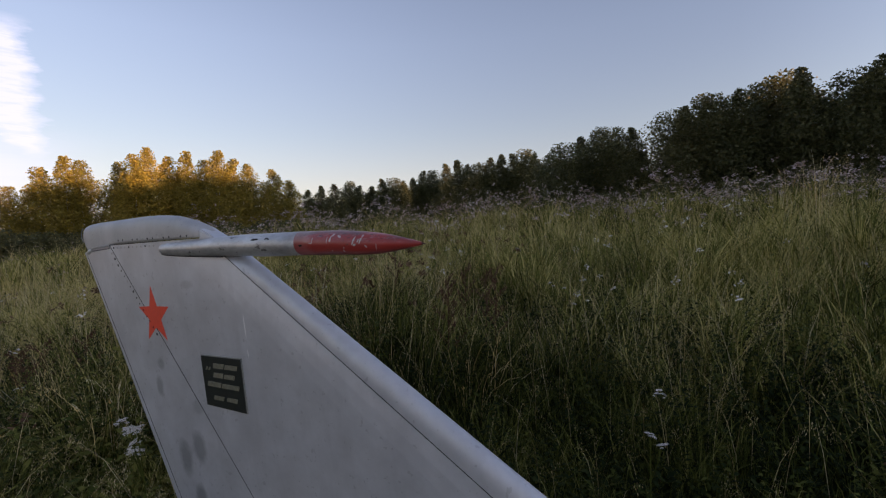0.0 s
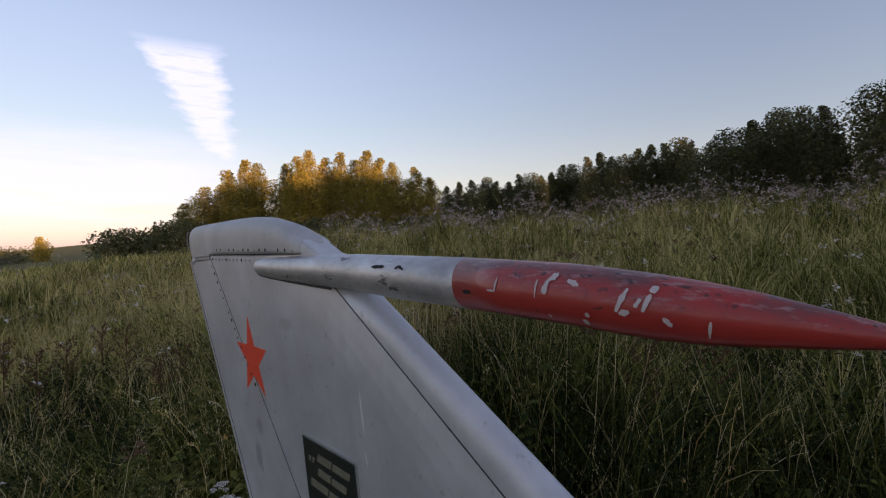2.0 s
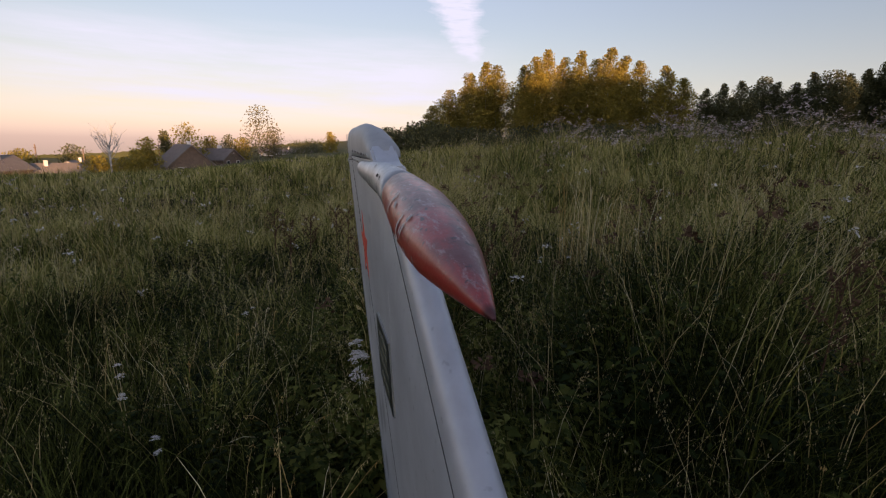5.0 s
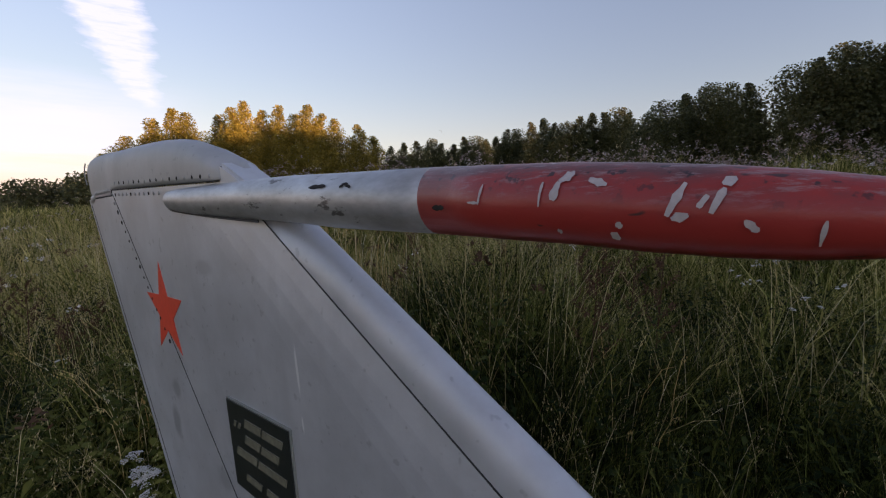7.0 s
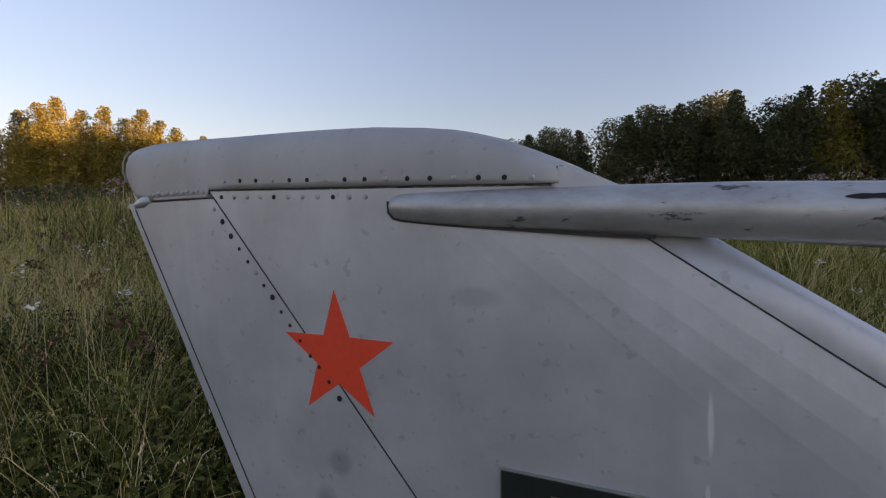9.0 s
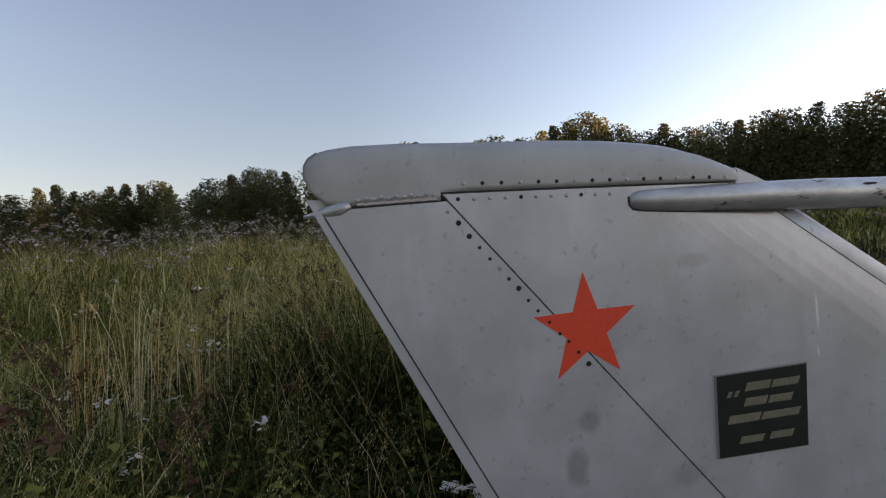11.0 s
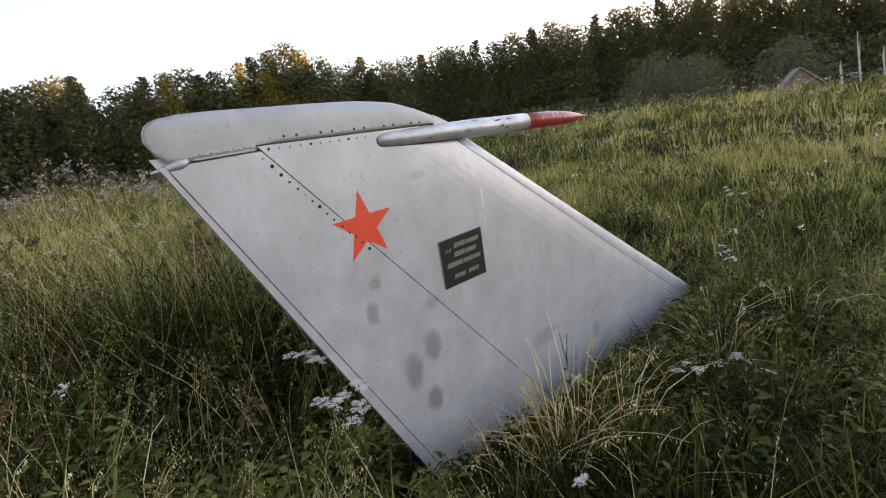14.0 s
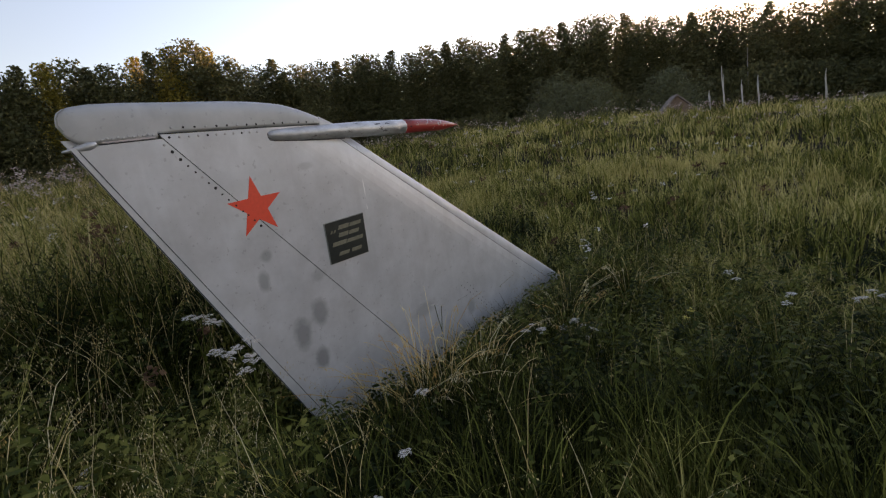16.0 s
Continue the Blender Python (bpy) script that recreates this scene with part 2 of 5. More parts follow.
def grass_mat(name, stops, share=0.3, rough=0.6, dry=0.0):
    m = Nodes(name)
    r = m.island()
    far_ = m.n.new("ShaderNodeVectorMath")
    far_.operation = "LENGTH"
    m.l.new(m.coord, far_.inputs[0])
    patch = m.noise(0.75, 5, 0.65)
    tone = m.math("ADD", m.math("MULTIPLY", r, 0.72), m.math("MULTIPLY_ADD", patch, 2.1, -0.92), clamp=True)
    if dry:
        # lush and shade-darkened in colour round the fin, drier and brighter farther out
        tone = m.math("ADD", tone, m.math("MULTIPLY_ADD", m.step(far_.outputs["Value"], 0.7, 5.0), dry, -0.5 * dry), clamp=True)
    col = m.ramp(tone, *stops)
    m.set(None, rough, 0.0, 0.05)
    m.leafy(col, col, share)
    return m.mat


GRASS = grass_mat(
    "meadow_grass",
    ((0.0, (0.010, 0.014, 0.004)), (0.28, (0.040, 0.046, 0.009)), (0.55, (0.125, 0.142, 0.028)), (0.8, (0.28, 0.265, 0.066)), (1.0, (0.60, 0.51, 0.20))),
    0.14, 0.6, 0.40,
)
STRAW = grass_mat("dry_straw", ((0.0, (0.34, 0.25, 0.085)), (0.5, (0.50, 0.40, 0.18)), (1.0, (0.64, 0.55, 0.33))), 0.2)
WEED = grass_mat("weed_leaf", ((0.0, (0.018, 0.030, 0.008)), (0.5, (0.070, 0.084, 0.016)), (1.0, (0.200, 0.195, 0.045))), 0.2, 0.65)
# leaf green taken down to near-black, so its colour stands for shade
SHADE_LEAF = grass_mat("shade_dark_leaf", ((0.0, (0.008, 0.013, 0.004)), (0.5, (0.018, 0.027, 0.007)), (1.0, (0.060, 0.072, 0.020))), 0.12, 0.75)
PETAL = grass_mat("flower_white", ((0.0, (0.50, 0.46, 0.42)), (0.5, (0.66, 0.63, 0.58)), (1.0, (0.80, 0.78, 0.74))), 0.25, 0.8)
FLUFF = grass_mat("faded_seed_head", ((0.0, (0.26, 0.17, 0.14)), (0.4, (0.42, 0.32, 0.29)), (1.0, (0.64, 0.57, 0.53))), 0.25, 0.8)
RUSSET = grass_mat("russet_dock", ((0.0, (0.075, 0.042, 0.026)), (0.5, (0.125, 0.070, 0.040)), (1.0, (0.20, 0.125, 0.07))), 0.2, 0.8)
def stalk_mat():
    m = Nodes("bright_straw")
    col = m.ramp(m.object_random(), (0.0, (0.50, 0.30, 0.08)), (0.5, (0.70, 0.54, 0.22)), (1.0, (0.82, 0.74, 0.50)))
    m.set(None, 0.6, 0.0, 0.3)
    m.leafy(col, col, 0.2)
    return m.mat


STALK = stalk_mat()
YELLOW = grass_mat("flower_yellow", ((0.0, (0.6, 0.5, 0.08)), (1.0, (0.75, 0.66, 0.2))), 0.25, 0.8)


def leaf_mat(name, stops, share=0.35):
    m = Nodes(name)
    tone = m.math("ADD", m.math("MULTIPLY", m.island(), 0.6), m.math("MULTIPLY", m.object_random(), 0.4))
    col = m.ramp(tone, *stops)
    m.set(None, 0.55, 0.0, 0.3)
    m.leafy(col, col, share)
    return m.mat


# the low sun's gold is mixed into this leaf colour
LEAF_SUNLIT = leaf_mat("sunlit_leaves", ((0.0, (0.15, 0.13, 0.020)), (0.5, (0.26, 0.21, 0.030)), (1.0, (0.40, 0.29, 0.045))))
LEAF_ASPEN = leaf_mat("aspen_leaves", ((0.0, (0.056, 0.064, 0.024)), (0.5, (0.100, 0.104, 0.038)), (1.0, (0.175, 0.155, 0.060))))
LEAF_WILLOW = leaf_mat("grey_willow_leaves", ((0.0, (0.085, 0.095, 0.045)), (0.5, (0.13, 0.135, 0.065)), (1.0, (0.20, 0.19, 0.09))))
LEAF_PALE = leaf_mat("willow_leaves", ((0.0, (0.12, 0.11, 0.05)), (0.5, (0.19, 0.16, 0.08)), (1.0, (0.28, 0.23, 0.12))))
BARK_WHITE = plain("birch_bark", (0.42, 0.40, 0.37), 0.8, 0.0, 2.2, 0.5)
BARK_DULL = plain("dull_birch_bark", (0.22, 0.20, 0.18), 0.85, 0.0, 3, 0.4)
BARK_DARK = plain("grey_bark", (0.11, 0.095, 0.08), 0.9, 0.0, 3, 0.35)


# ---- building helpers ----
def finish(name, bm, material, smooth=False):
    me = bpy.data.meshes.new(name)
    bmesh.ops.recalc_face_normals(bm, faces=bm.faces)
    bm.to_mesh(me)
    bm.free()
    if smooth:
        me.shade_smooth()
    me.materials.append(material)
    return me


def part(name, bm, material, parent=None, label="", smooth=False, offset=None):
    """Links a bmesh as one mesh object, under a thing or a part where one is given."""
    if offset is not None:
        bmesh.ops.translate(bm, verts=bm.verts, vec=offset)
    ob = new(name, finish(name, bm, material, smooth))
    ob.parent = parent
    return tagged(ob, label)


def mesh_from(name, verts, faces_flat, sizes, material):
    """A mesh from arrays of corners, quick for many small pieces."""
    me = bpy.data.meshes.new(name)
    me.vertices.add(len(verts))
    me.vertices.foreach_set("co", np.ascontiguousarray(verts, np.float32).ravel())
    me.loops.add(len(faces_flat))
    me.loops.foreach_set("vertex_index", np.ascontiguousarray(faces_flat, np.int32))
    me.polygons.add(len(sizes))
    me.polygons.foreach_set("loop_start", np.r_[0, np.cumsum(sizes)[:-1]].astype(np.int32))
    me.update(calc_edges=True)
    me.validate()
    me.materials.append(material)
    return me


def tube(bm, points, radii, sides=8, squash=1.0, closed=True):
    """A tapering round bar along points."""
    rings = []
    for i, (p, r) in enumerate(zip(points, radii)):
        p = Vector(p)
        a = Vector(points[max(i - 1, 0)])
        b = Vector(points[min(i + 1, len(points) - 1)])
        d = (b - a).normalized()
        side = d.cross(Vector((0, 0, 1)))
        side = side.normalized() if side.length > 1e-4 else Vector((1, 0, 0))
        upw = side.cross(d)
        rings.append([bm.verts.new(p + (side * math.cos(k) * squash + upw * math.sin(k)) * r) for k in (2 * math.pi * j / sides for j in range(sides))])
    for a, b in zip(rings, rings[1:]):
        for j in range(sides):
            bm.faces.new((a[j], a[(j + 1) % sides], b[(j + 1) % sides], b[j]))
    if closed:
        bm.faces.new(rings[0][::-1])
        bm.faces.new(rings[-1])
    return rings


def prism(bm, outline, lo, hi, bevel=0.0):
    """An outline in x and z, drawn out from y = lo to y = hi."""
    a = [bm.verts.new((x, lo, z)) for x, z in outline]
    b = [bm.verts.new((x, hi, z)) for x, z in outline]
    n = len(outline)
    bm.faces.new(a)
    bm.faces.new(b[::-1])
    for i in range(n):
        bm.faces.new((a[i], b[i], b[(i + 1) % n], a[(i + 1) % n]))
    if bevel:
        bmesh.ops.recalc_face_normals(bm, faces=bm.faces)
        bmesh.ops.bevel(bm, geom=list(bm.edges), offset=bevel, segments=2, affect="EDGES", clamp_overlap=True)


def box(bm, lo, hi):
    prism(bm, [(lo[0], lo[2]), (hi[0], lo[2]), (hi[0], hi[2]), (lo[0], hi[2])], lo[1], hi[1])


# ---- ground ----
RISE_AZ = (-180, -140, -120, -112, -103, -92, -83, -72, -58, -45, -36, -29, -18, -11, -5, 1, 10, 17, 43, 58, 63, 70, 77, 83, 88.5, 93.5, 100.5, 120, 150, 180)
RISE_M = (0.30, 0.36, 0.42, 0.28, 0.42, 0.54, 0.72, 1.08, 1.31, 1.40, 1.49, 1.53, 1.62, 1.69, 1.76, 1.79, 1.79, 1.76, 1.78, 1.92, 1.88, 1.76, 1.58, 1.40, 1.26, 1.10, 0.82, 0.50, 0.35, 0.30)
CREST = 14.0


def ground_z(x, y):
    """Height of the soil: level round the fin, rising to a crest, then nearly flat."""
    x, y = np.asarray(x, float), np.asarray(y, float)
    d = np.hypot(x, y)
    az = np.degrees(np.arctan2(x, y))
    rise = sum(np.interp((az + k + 180) % 360 - 180, RISE_AZ, RISE_M) for k in (-10, -5, 0, 5, 10)) / 5
    t = np.clip((d - 1.0) / (CREST - 1.0), 0, 1)
    t = (t * (1.18 - 0.18 * t)) ** np.interp(az, (-180, 20, 60, 140, 180), (1, 1, 1.35, 1.2, 1))
    fall = np.interp(az, (-180, -120, -110, -104, -93, -84, 120, 180), (0.04, 0.058, 0.056, 0.046, 0.020, 0.0070, 0.0056, 0.04))
    z = -1.2 + rise * t - np.clip(d - CREST, 0, 86) * fall
    # the foot of the fin lies in a slight dip
    z = z - 0.07 * np.clip(x, 0, 3.5) * np.clip((9 - d) / 5, 0, 1)
    lumps = 0.05 * np.sin(x * 1.7 + 1.3 * np.sin(y * 0.9)) * np.sin(y * 1.4 + 0.7 * np.sin(x * 1.1))
    z = z + lumps * np.clip(d / 3, 0, 1) * np.clip(2 - d / 40, 0, 1)
    # the valley on the village side
    valley = np.clip((-84 - az) / 26, 0, 1) * np.clip((az + 175) / 30, 0, 1)
    return z + np.clip((d - 250) / 2500, 0, 1) * 30 * (1 - valley) - np.clip(d - 100, 0, 3200) * 0.03 * valley


def build_ground():
    radii = np.r_[0.0, np.geomspace(0.35, 3200, 74)]
    turns = 144
    ang = np.linspace(0, 2 * np.pi, turns, endpoint=False)
    rr, aa = np.meshgrid(radii[1:], ang, indexing="ij")
    x, y = np.r_[0.0, (rr * np.sin(aa)).ravel()], np.r_[0.0, (rr * np.cos(aa)).ravel()]
    verts = np.stack([x, y, ground_z(x, y)], -1)
    idx = 1 + np.arange(rr.size).reshape(rr.shape)
    a, b = idx[:-1], idx[1:]
    quads = np.stack([a, b, np.roll(b, -1, 1), np.roll(a, -1, 1)], -1).reshape(-1, 4)[:, ::-1]
    cap = np.stack([np.zeros(turns, int), np.roll(idx[0], -1), idx[0]], -1)[:, ::-1]
    flat = np.r_[cap.ravel(), quads.ravel()]
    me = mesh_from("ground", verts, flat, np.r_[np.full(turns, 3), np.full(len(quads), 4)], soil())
    me.shade_smooth()
    tagged(new("ground", me), "soil of a sloping overgrown meadow, near part coloured almost black as grass shade", "ground", kind="structure")


build_ground()

# ---- the fin ----
fin = new("aircraft_fin")
fin.matrix_world = Matrix(((0.9984, -0.0039, -0.0565), (0.0, 0.9976, -0.0695), (0.0566, 0.0693, 0.9960))).to_4x4() @ Matrix.Translation(FIN_BASE)
tagged(fin, "silver-painted aircraft tail fin planted upright in the meadow as a memorial", "aircraft fin")
OFF = -FIN_BASE
FLOOR_Z = -1.62


def x_te(z):
    return -0.568 + (0.278 - z) * 0.442


def x_strip(z):
    return -0.556 + (0.294 - z) * 0.465


def x_diag(z):
    return -0.310 + (0.345 - z) * 0.782


def x_in(z):
    return 0.566 + (0.227 - z) * 1.41


def x_le(z):
    return 0.667 + (0.217 - z) * 1.483


def y_mid(x, z):
    c = (x - x_te(z)) / (x_le(z) - x_te(z))
    return 0.012 + 0.040 * min(max(c, 0), 1)


def y_front(x, z):
    """The skin on the star's side: flat, turning back towards the leading edge."""
    reach = x_le(z) - x
    if reach > 0.40:
        return 0.0
    t = 1 - reach / 0.40
    return 0.030 * t * t


def top_main(x):
    return 0.3490 - 0.048 * (x + 0.306)


def top_rear(x):
    return 0.3350 - 0.010 * (x + 0.50)


def skin(left, right, top, columns, rows, gap=0.0022, back=False, thick=0.004):
    """A thin curved panel between two edges, a top line and the ground."""
    bm = bmesh.new()
    grid = []
    for j in range(rows + 1):
        line = []
        for i in range(columns + 1):
            z, x = 0.0, 0.0
            for _ in range(8):
                x = left(z) + gap + (right(z) - left(z) - 2 * gap) * i / columns
                z = FLOOR_Z + (top(x) - gap - FLOOR_Z) * j / rows
            y = y_front(x, z)
            if back:
                y = 2 * y_mid(x, z) - y
            line.append(bm.verts.new((x, y, z)))
        grid.append(line)
    for a, b in zip(grid, grid[1:]):
        for i in range(columns):
            bm.faces.new((a[i], a[i + 1], b[i + 1], b[i]))
    bmesh.ops.recalc_face_normals(bm, faces=bm.faces)
    geo = bmesh.ops.extrude_face_region(bm, geom=list(bm.faces))
    vs = [v for v in geo["geom"] if isinstance(v, bmesh.types.BMVert)]
    bmesh.ops.translate(bm, verts=vs, vec=(0, -thick if back else thick, 0))
    return bm


main_panel = part("main_panel", skin(x_diag, x_in, top_main, 14, 12), FIN_SILVER, fin, offset=OFF)
rear_panel = part("rear_panel", skin(x_strip, x_diag, top_rear, 8, 12), FIN_SILVER, fin, offset=OFF)
part("trailing_strip", skin(x_te, x_strip, top_rear, 2, 12, 0.0012), FIN_SILVER, fin, "bare lighter trailing-edge strip", offset=OFF)
part("back_panel", skin(x_te, x_in, top_main, 18, 12, 0.002, True), FIN_SILVER, fin, offset=OFF)


def inner_body():
    """The dark core that shows through the panel gaps and closes the rear edge."""
    bm = bmesh.new()
    rings = []
    for j in range(13):
        line = []
        for i in range(13):
            x = z = 0.0
            for _ in range(8):
                x = x_te(z) + 0.002 + (x_in(z) + 0.02 - x_te(z)) * i / 12
                z = FLOOR_Z + (top_main(x) - 0.03 - FLOOR_Z) * j / 12
            line.append((x, z))
        front = [bm.verts.new((x, y_front(x, z) + 0.0045, z)) for x, z in line]
        rear = [bm.verts.new((x, 2 * y_mid(x, z) - y_front(x, z) - 0.0045, z)) for x, z in reversed(line)]
        rings.append(front + rear)
    for a, b in zip(rings, rings[1:]):
        for i in range(len(a)):
            k = (i + 1) % len(a)
            bm.faces.new((a[i], a[k], b[k], b[i]))
    bm.faces.new(rings[-1])
    return bm


part("inner_frame", inner_body(), DARK_GAP, fin, "dark inner frame seen in the seams", offset=OFF)


def leading_edge():
    bm = bmesh.new()
    rings = []
    for j in range(15):
        z = FLOOR_Z + (0.262 - FLOOR_Z) * j / 14
        a, b = x_in(z) + 0.0025, x_le(z)
        yf = y_front(a, z)
        ym = y_mid(b, z)
        half = ym - yf
        ring = []
        for k in range(-9, 10):
            s = abs(k) / 9
            x = b - (b - a) * s**1.6
            y = half * (1 - (1 - s) ** 2.0) ** 0.75
            ring.append(bm.verts.new((x, ym - math.copysign(y, k) if k else ym, z)))
        rings.append(ring[::-1])
    for p, q in zip(rings, rings[1:]):
        for i in range(len(p) - 1):
            bm.faces.new((p[i], p[i + 1], q[i + 1], q[i]))
    bm.faces.new(rings[-1])
    return bm


part("leading_edge", leading_edge(), FIN_SILVER, fin, "rounded silver leading edge", smooth=True, offset=OFF)

CAP_TOP = ((-0.604, 0.415), (-0.601, 0.432), (-0.592, 0.448), (-0.575, 0.458), (-0.55, 0.464), (-0.50, 0.469), (-0.40, 0.468), (-0.25, 0.461), (-0.10, 0.455),
           (0.0, 0.450), (0.10, 0.443), (0.20, 0.431), (0.26, 0.421), (0.30, 0.411), (0.35, 0.395), (0.40, 0.373), (0.44, 0.354), (0.475, 0.336))
CAP_LOW = ((-0.604, 0.405), (-0.595, 0.388), (-0.585, 0.370), (-0.560, 0.345), (-0.52, 0.3385), (-0.3145, 0.3340), (-0.3135, 0.3520), (-0.1, 0.3415), (0.13, 0.331), (0.475, 0.3135))


def tip_cap():
    bm = bmesh.new()
    xs = sorted({p[0] for p in CAP_TOP} | {p[0] for p in CAP_LOW} | {-0.46, -0.35, -0.2, 0.05, 0.15, 0.23, 0.33, 0.42})
    tx, tz = zip(*CAP_TOP)
    lx, lz = zip(*CAP_LOW)
    rows = 9
    cols = []
    for n, x in enumerate(xs):
        hi, lo = np.interp(x, tx, tz), np.interp(x, lx, lz)
        mid = 0.012 + 0.040 * (x + 0.61) / 1.25
        taper = min(1.0, 0.25 + (x + 0.604) / 0.09, 0.45 + (0.475 - x) / 0.07)
        col = []
        for side in (-1, 1):
            for k in range(rows + 1):
                s = k / rows if side < 0 else 1 - k / rows
                w = (mid + 0.0015) * taper * max(1 - s**4.4, 0.0) ** 0.6
                if side > 0 and k == 0:
                    continue
                col.append(bm.verts.new((x, mid + side * w, lo + (hi - lo) * s)))
        cols.append(col)
    for a, b in zip(cols, cols[1:]):
        for i in range(len(a)):
            k = (i + 1) % len(a)
            bm.faces.new((a[i], a[k], b[k], b[i]))
    bm.faces.new(cols[0][::-1])
    bm.faces.new(cols[-1])
    bmesh.ops.remove_doubles(bm, verts=bm.verts, dist=0.0003)
    return bm


tip = part("tip_cap", tip_cap(), CAP_GREY, fin, "dull grey riveted tip cap", smooth=True, offset=OFF)


def strip(points, w, y=-0.0012):
    """A thin raised or dark band along points on the skin."""
    bm = bmesh.new()
    up, dn = [], []
    for i, (x, z) in enumerate(points):
        a, b = points[max(i - 1, 0)], points[min(i + 1, len(points) - 1)]
        d = Vector((b[0] - a[0], b[1] - a[1])).normalized()
        n = Vector((-d.y, d.x)) * w / 2
        up.append((x + n.x, z + n.y))
        dn.append((x - n.x, z - n.y))
    prism(bm, up + dn[::-1], y, y + 0.003)
    return bm


part("tip_bead", strip([(-0.592, 0.388), (-0.6015, 0.410), (-0.599, 0.431), (-0.589, 0.446), (-0.570, 0.457)], 0.004, 0.000), PLAQUE_RIM, tip, offset=OFF)
part("seam_line", strip([(-0.505, 0.3355), (-0.42, 0.3348), (-0.325, 0.3338), (-0.3155, 0.340), (-0.3125, 0.3500), (-0.1, 0.3398), (0.14, 0.3285)], 0.0026, -0.0008), DARK_GAP, fin, offset=OFF)



def panel_seam(line, low, high, w):
    """A dark joint that follows the curved skin."""
    bm = bmesh.new()
    rows = []
    for k in range(25):
        z = low + (high - low) * k / 24
        x = line(z)
        y = y_front(x, z)
        rows.append([bm.verts.new((x + dx, y + dy, z)) for dx, dy in ((-w, -0.0008), (w, -0.0006), (w, 0.002), (-w, 0.002))])
    for a, b in zip(rows, rows[1:]):
        for j in range(4):
            bm.faces.new((a[j], a[(j + 1) % 4], b[(j + 1) % 4], b[j]))
    bm.faces.new(rows[0])
    bm.faces.new(rows[-1])
    return bm


part("nose_seam", panel_seam(x_in, FLOOR_Z, 0.232, 0.0022), DARK_GAP, fin, offset=OFF)
part("rudder_seam", panel_seam(x_diag, FLOOR_Z, 0.336, 0.0020), DARK_GAP, fin, offset=OFF)
part("strip_seam", panel_seam(x_strip, FLOOR_Z, 0.318, 0.0016), DARK_GAP, fin, offset=OFF)

part("sealant_crust", strip([(-0.497 + 0.0092 * i, 0.3410 - 0.010 * 0.0092 * i + 0.0016 * math.sin(i * 2.3)) for i in range(20)], 0.0052, -0.0016), FLAKE_WHITE, tip, "white crust of old sealant", offset=OFF)


bm = bmesh.new()
prism(bm, [(0.44, 0.3510), (0.475, 0.3345), (0.51, 0.3170), (0.535, 0.3040), (0.62, 0.2900), (0.62, 0.25), (0.42, 0.26)], 0.004, 0.074, 0.006)
part("cap_fillet", bm, FIN_SILVER, fin, "silver wedge before the tip cap", offset=OFF)


def end_fairing():
    """The small cast fitting at the rear of the cap, with its pointed tail."""
    bm = bmesh.new()
    tube(bm, [(-0.612, 0.012, 0.326), (-0.588, 0.012, 0.328), (-0.562, 0.012, 0.330), (-0.536, 0.012, 0.335), (-0.515, 0.012, 0.341), (-0.503, 0.012, 0.343)],
         [0.003, 0.007, 0.014, 0.0175, 0.014, 0.003], 12, 1.15)
    return bm


part("tail_fitting", end_fairing(), POD_SILVER, fin, "small cast metal tail fitting", smooth=True, offset=OFF)


AXIS_X = (0.14, 0.30, 0.50, 0.70, 0.83, 1.03, 1.22, 1.31, 1.385, 1.43, 1.485, 1.55)
AXIS_Z = (0.292, 0.2815, 0.2715, 0.2600, 0.2500, 0.2395, 0.2265, 0.2175, 0.2110, 0.2075, 0.2025, 0.1965)
AXIS_Y = (0.002, 0.007, 0.011, 0.011, 0.008, -0.003, -0.015, -0.022, -0.028, -0.031, -0.035, -0.040)
POD_X = (0.1415, 0.144, 0.151, 0.165, 0.20, 0.30, 0.40, 0.50, 0.60, 0.70, 0.83, 0.93, 1.035, 1.13, 1.22, 1.285, 1.34, 1.385, 1.43, 1.475, 1.51, 1.535, 1.55)
POD_R = (0.006, 0.0125, 0.0185, 0.0230, 0.0265, 0.0310, 0.0335, 0.0360, 0.0380, 0.0398, 0.0412, 0.0405, 0.0395, 0.0388, 0.0378, 0.0365, 0.0340, 0.0303, 0.0242, 0.0166, 0.0100, 0.0048, 0.0012)


def pod_axis(x):
    return float(np.interp(x, AXIS_X, AXIS_Z)), float(np.interp(x, AXIS_X, AXIS_Y))


def pod_radius(x):
    return float(np.interp(x, POD_X, POD_R))


def pod_wide(x):
    """Breadth of the pod against its height."""
    return float(np.interp(x, (0.14, 0.80, 1.03, 1.22, 1.55), (0.80, 0.82, 0.95, 1.08, 1.05)))


def lathe(xs, sides=28):
    bm = bmesh.new()
    rings = []
    for x in xs:
        cz, cy = pod_axis(x)
        r, wide = pod_radius(x), pod_wide(x)
        rings.append([bm.verts.new((x, cy + r * wide * math.cos(k), cz + r * math.sin(k))) for k in (2 * math.pi * j / sides for j in range(sides))])
    for a, b in zip(rings, rings[1:]):
        for j in range(sides):
            bm.faces.new((a[j], a[(j + 1) % sides], b[(j + 1) % sides], b[j]))
    bm.faces.new(rings[0])
    bm.faces.new(rings[-1])
    return bm


pod = part("antenna_pod", lathe(POD_X[:13]), POD_SILVER, fin, "long worn silver pod along the top", smooth=True, offset=OFF)
nose = part("pod_nose", lathe(POD_X[12:]), POD_RED, pod, "chipped red-painted pointed nose", smooth=True, offset=OFF)


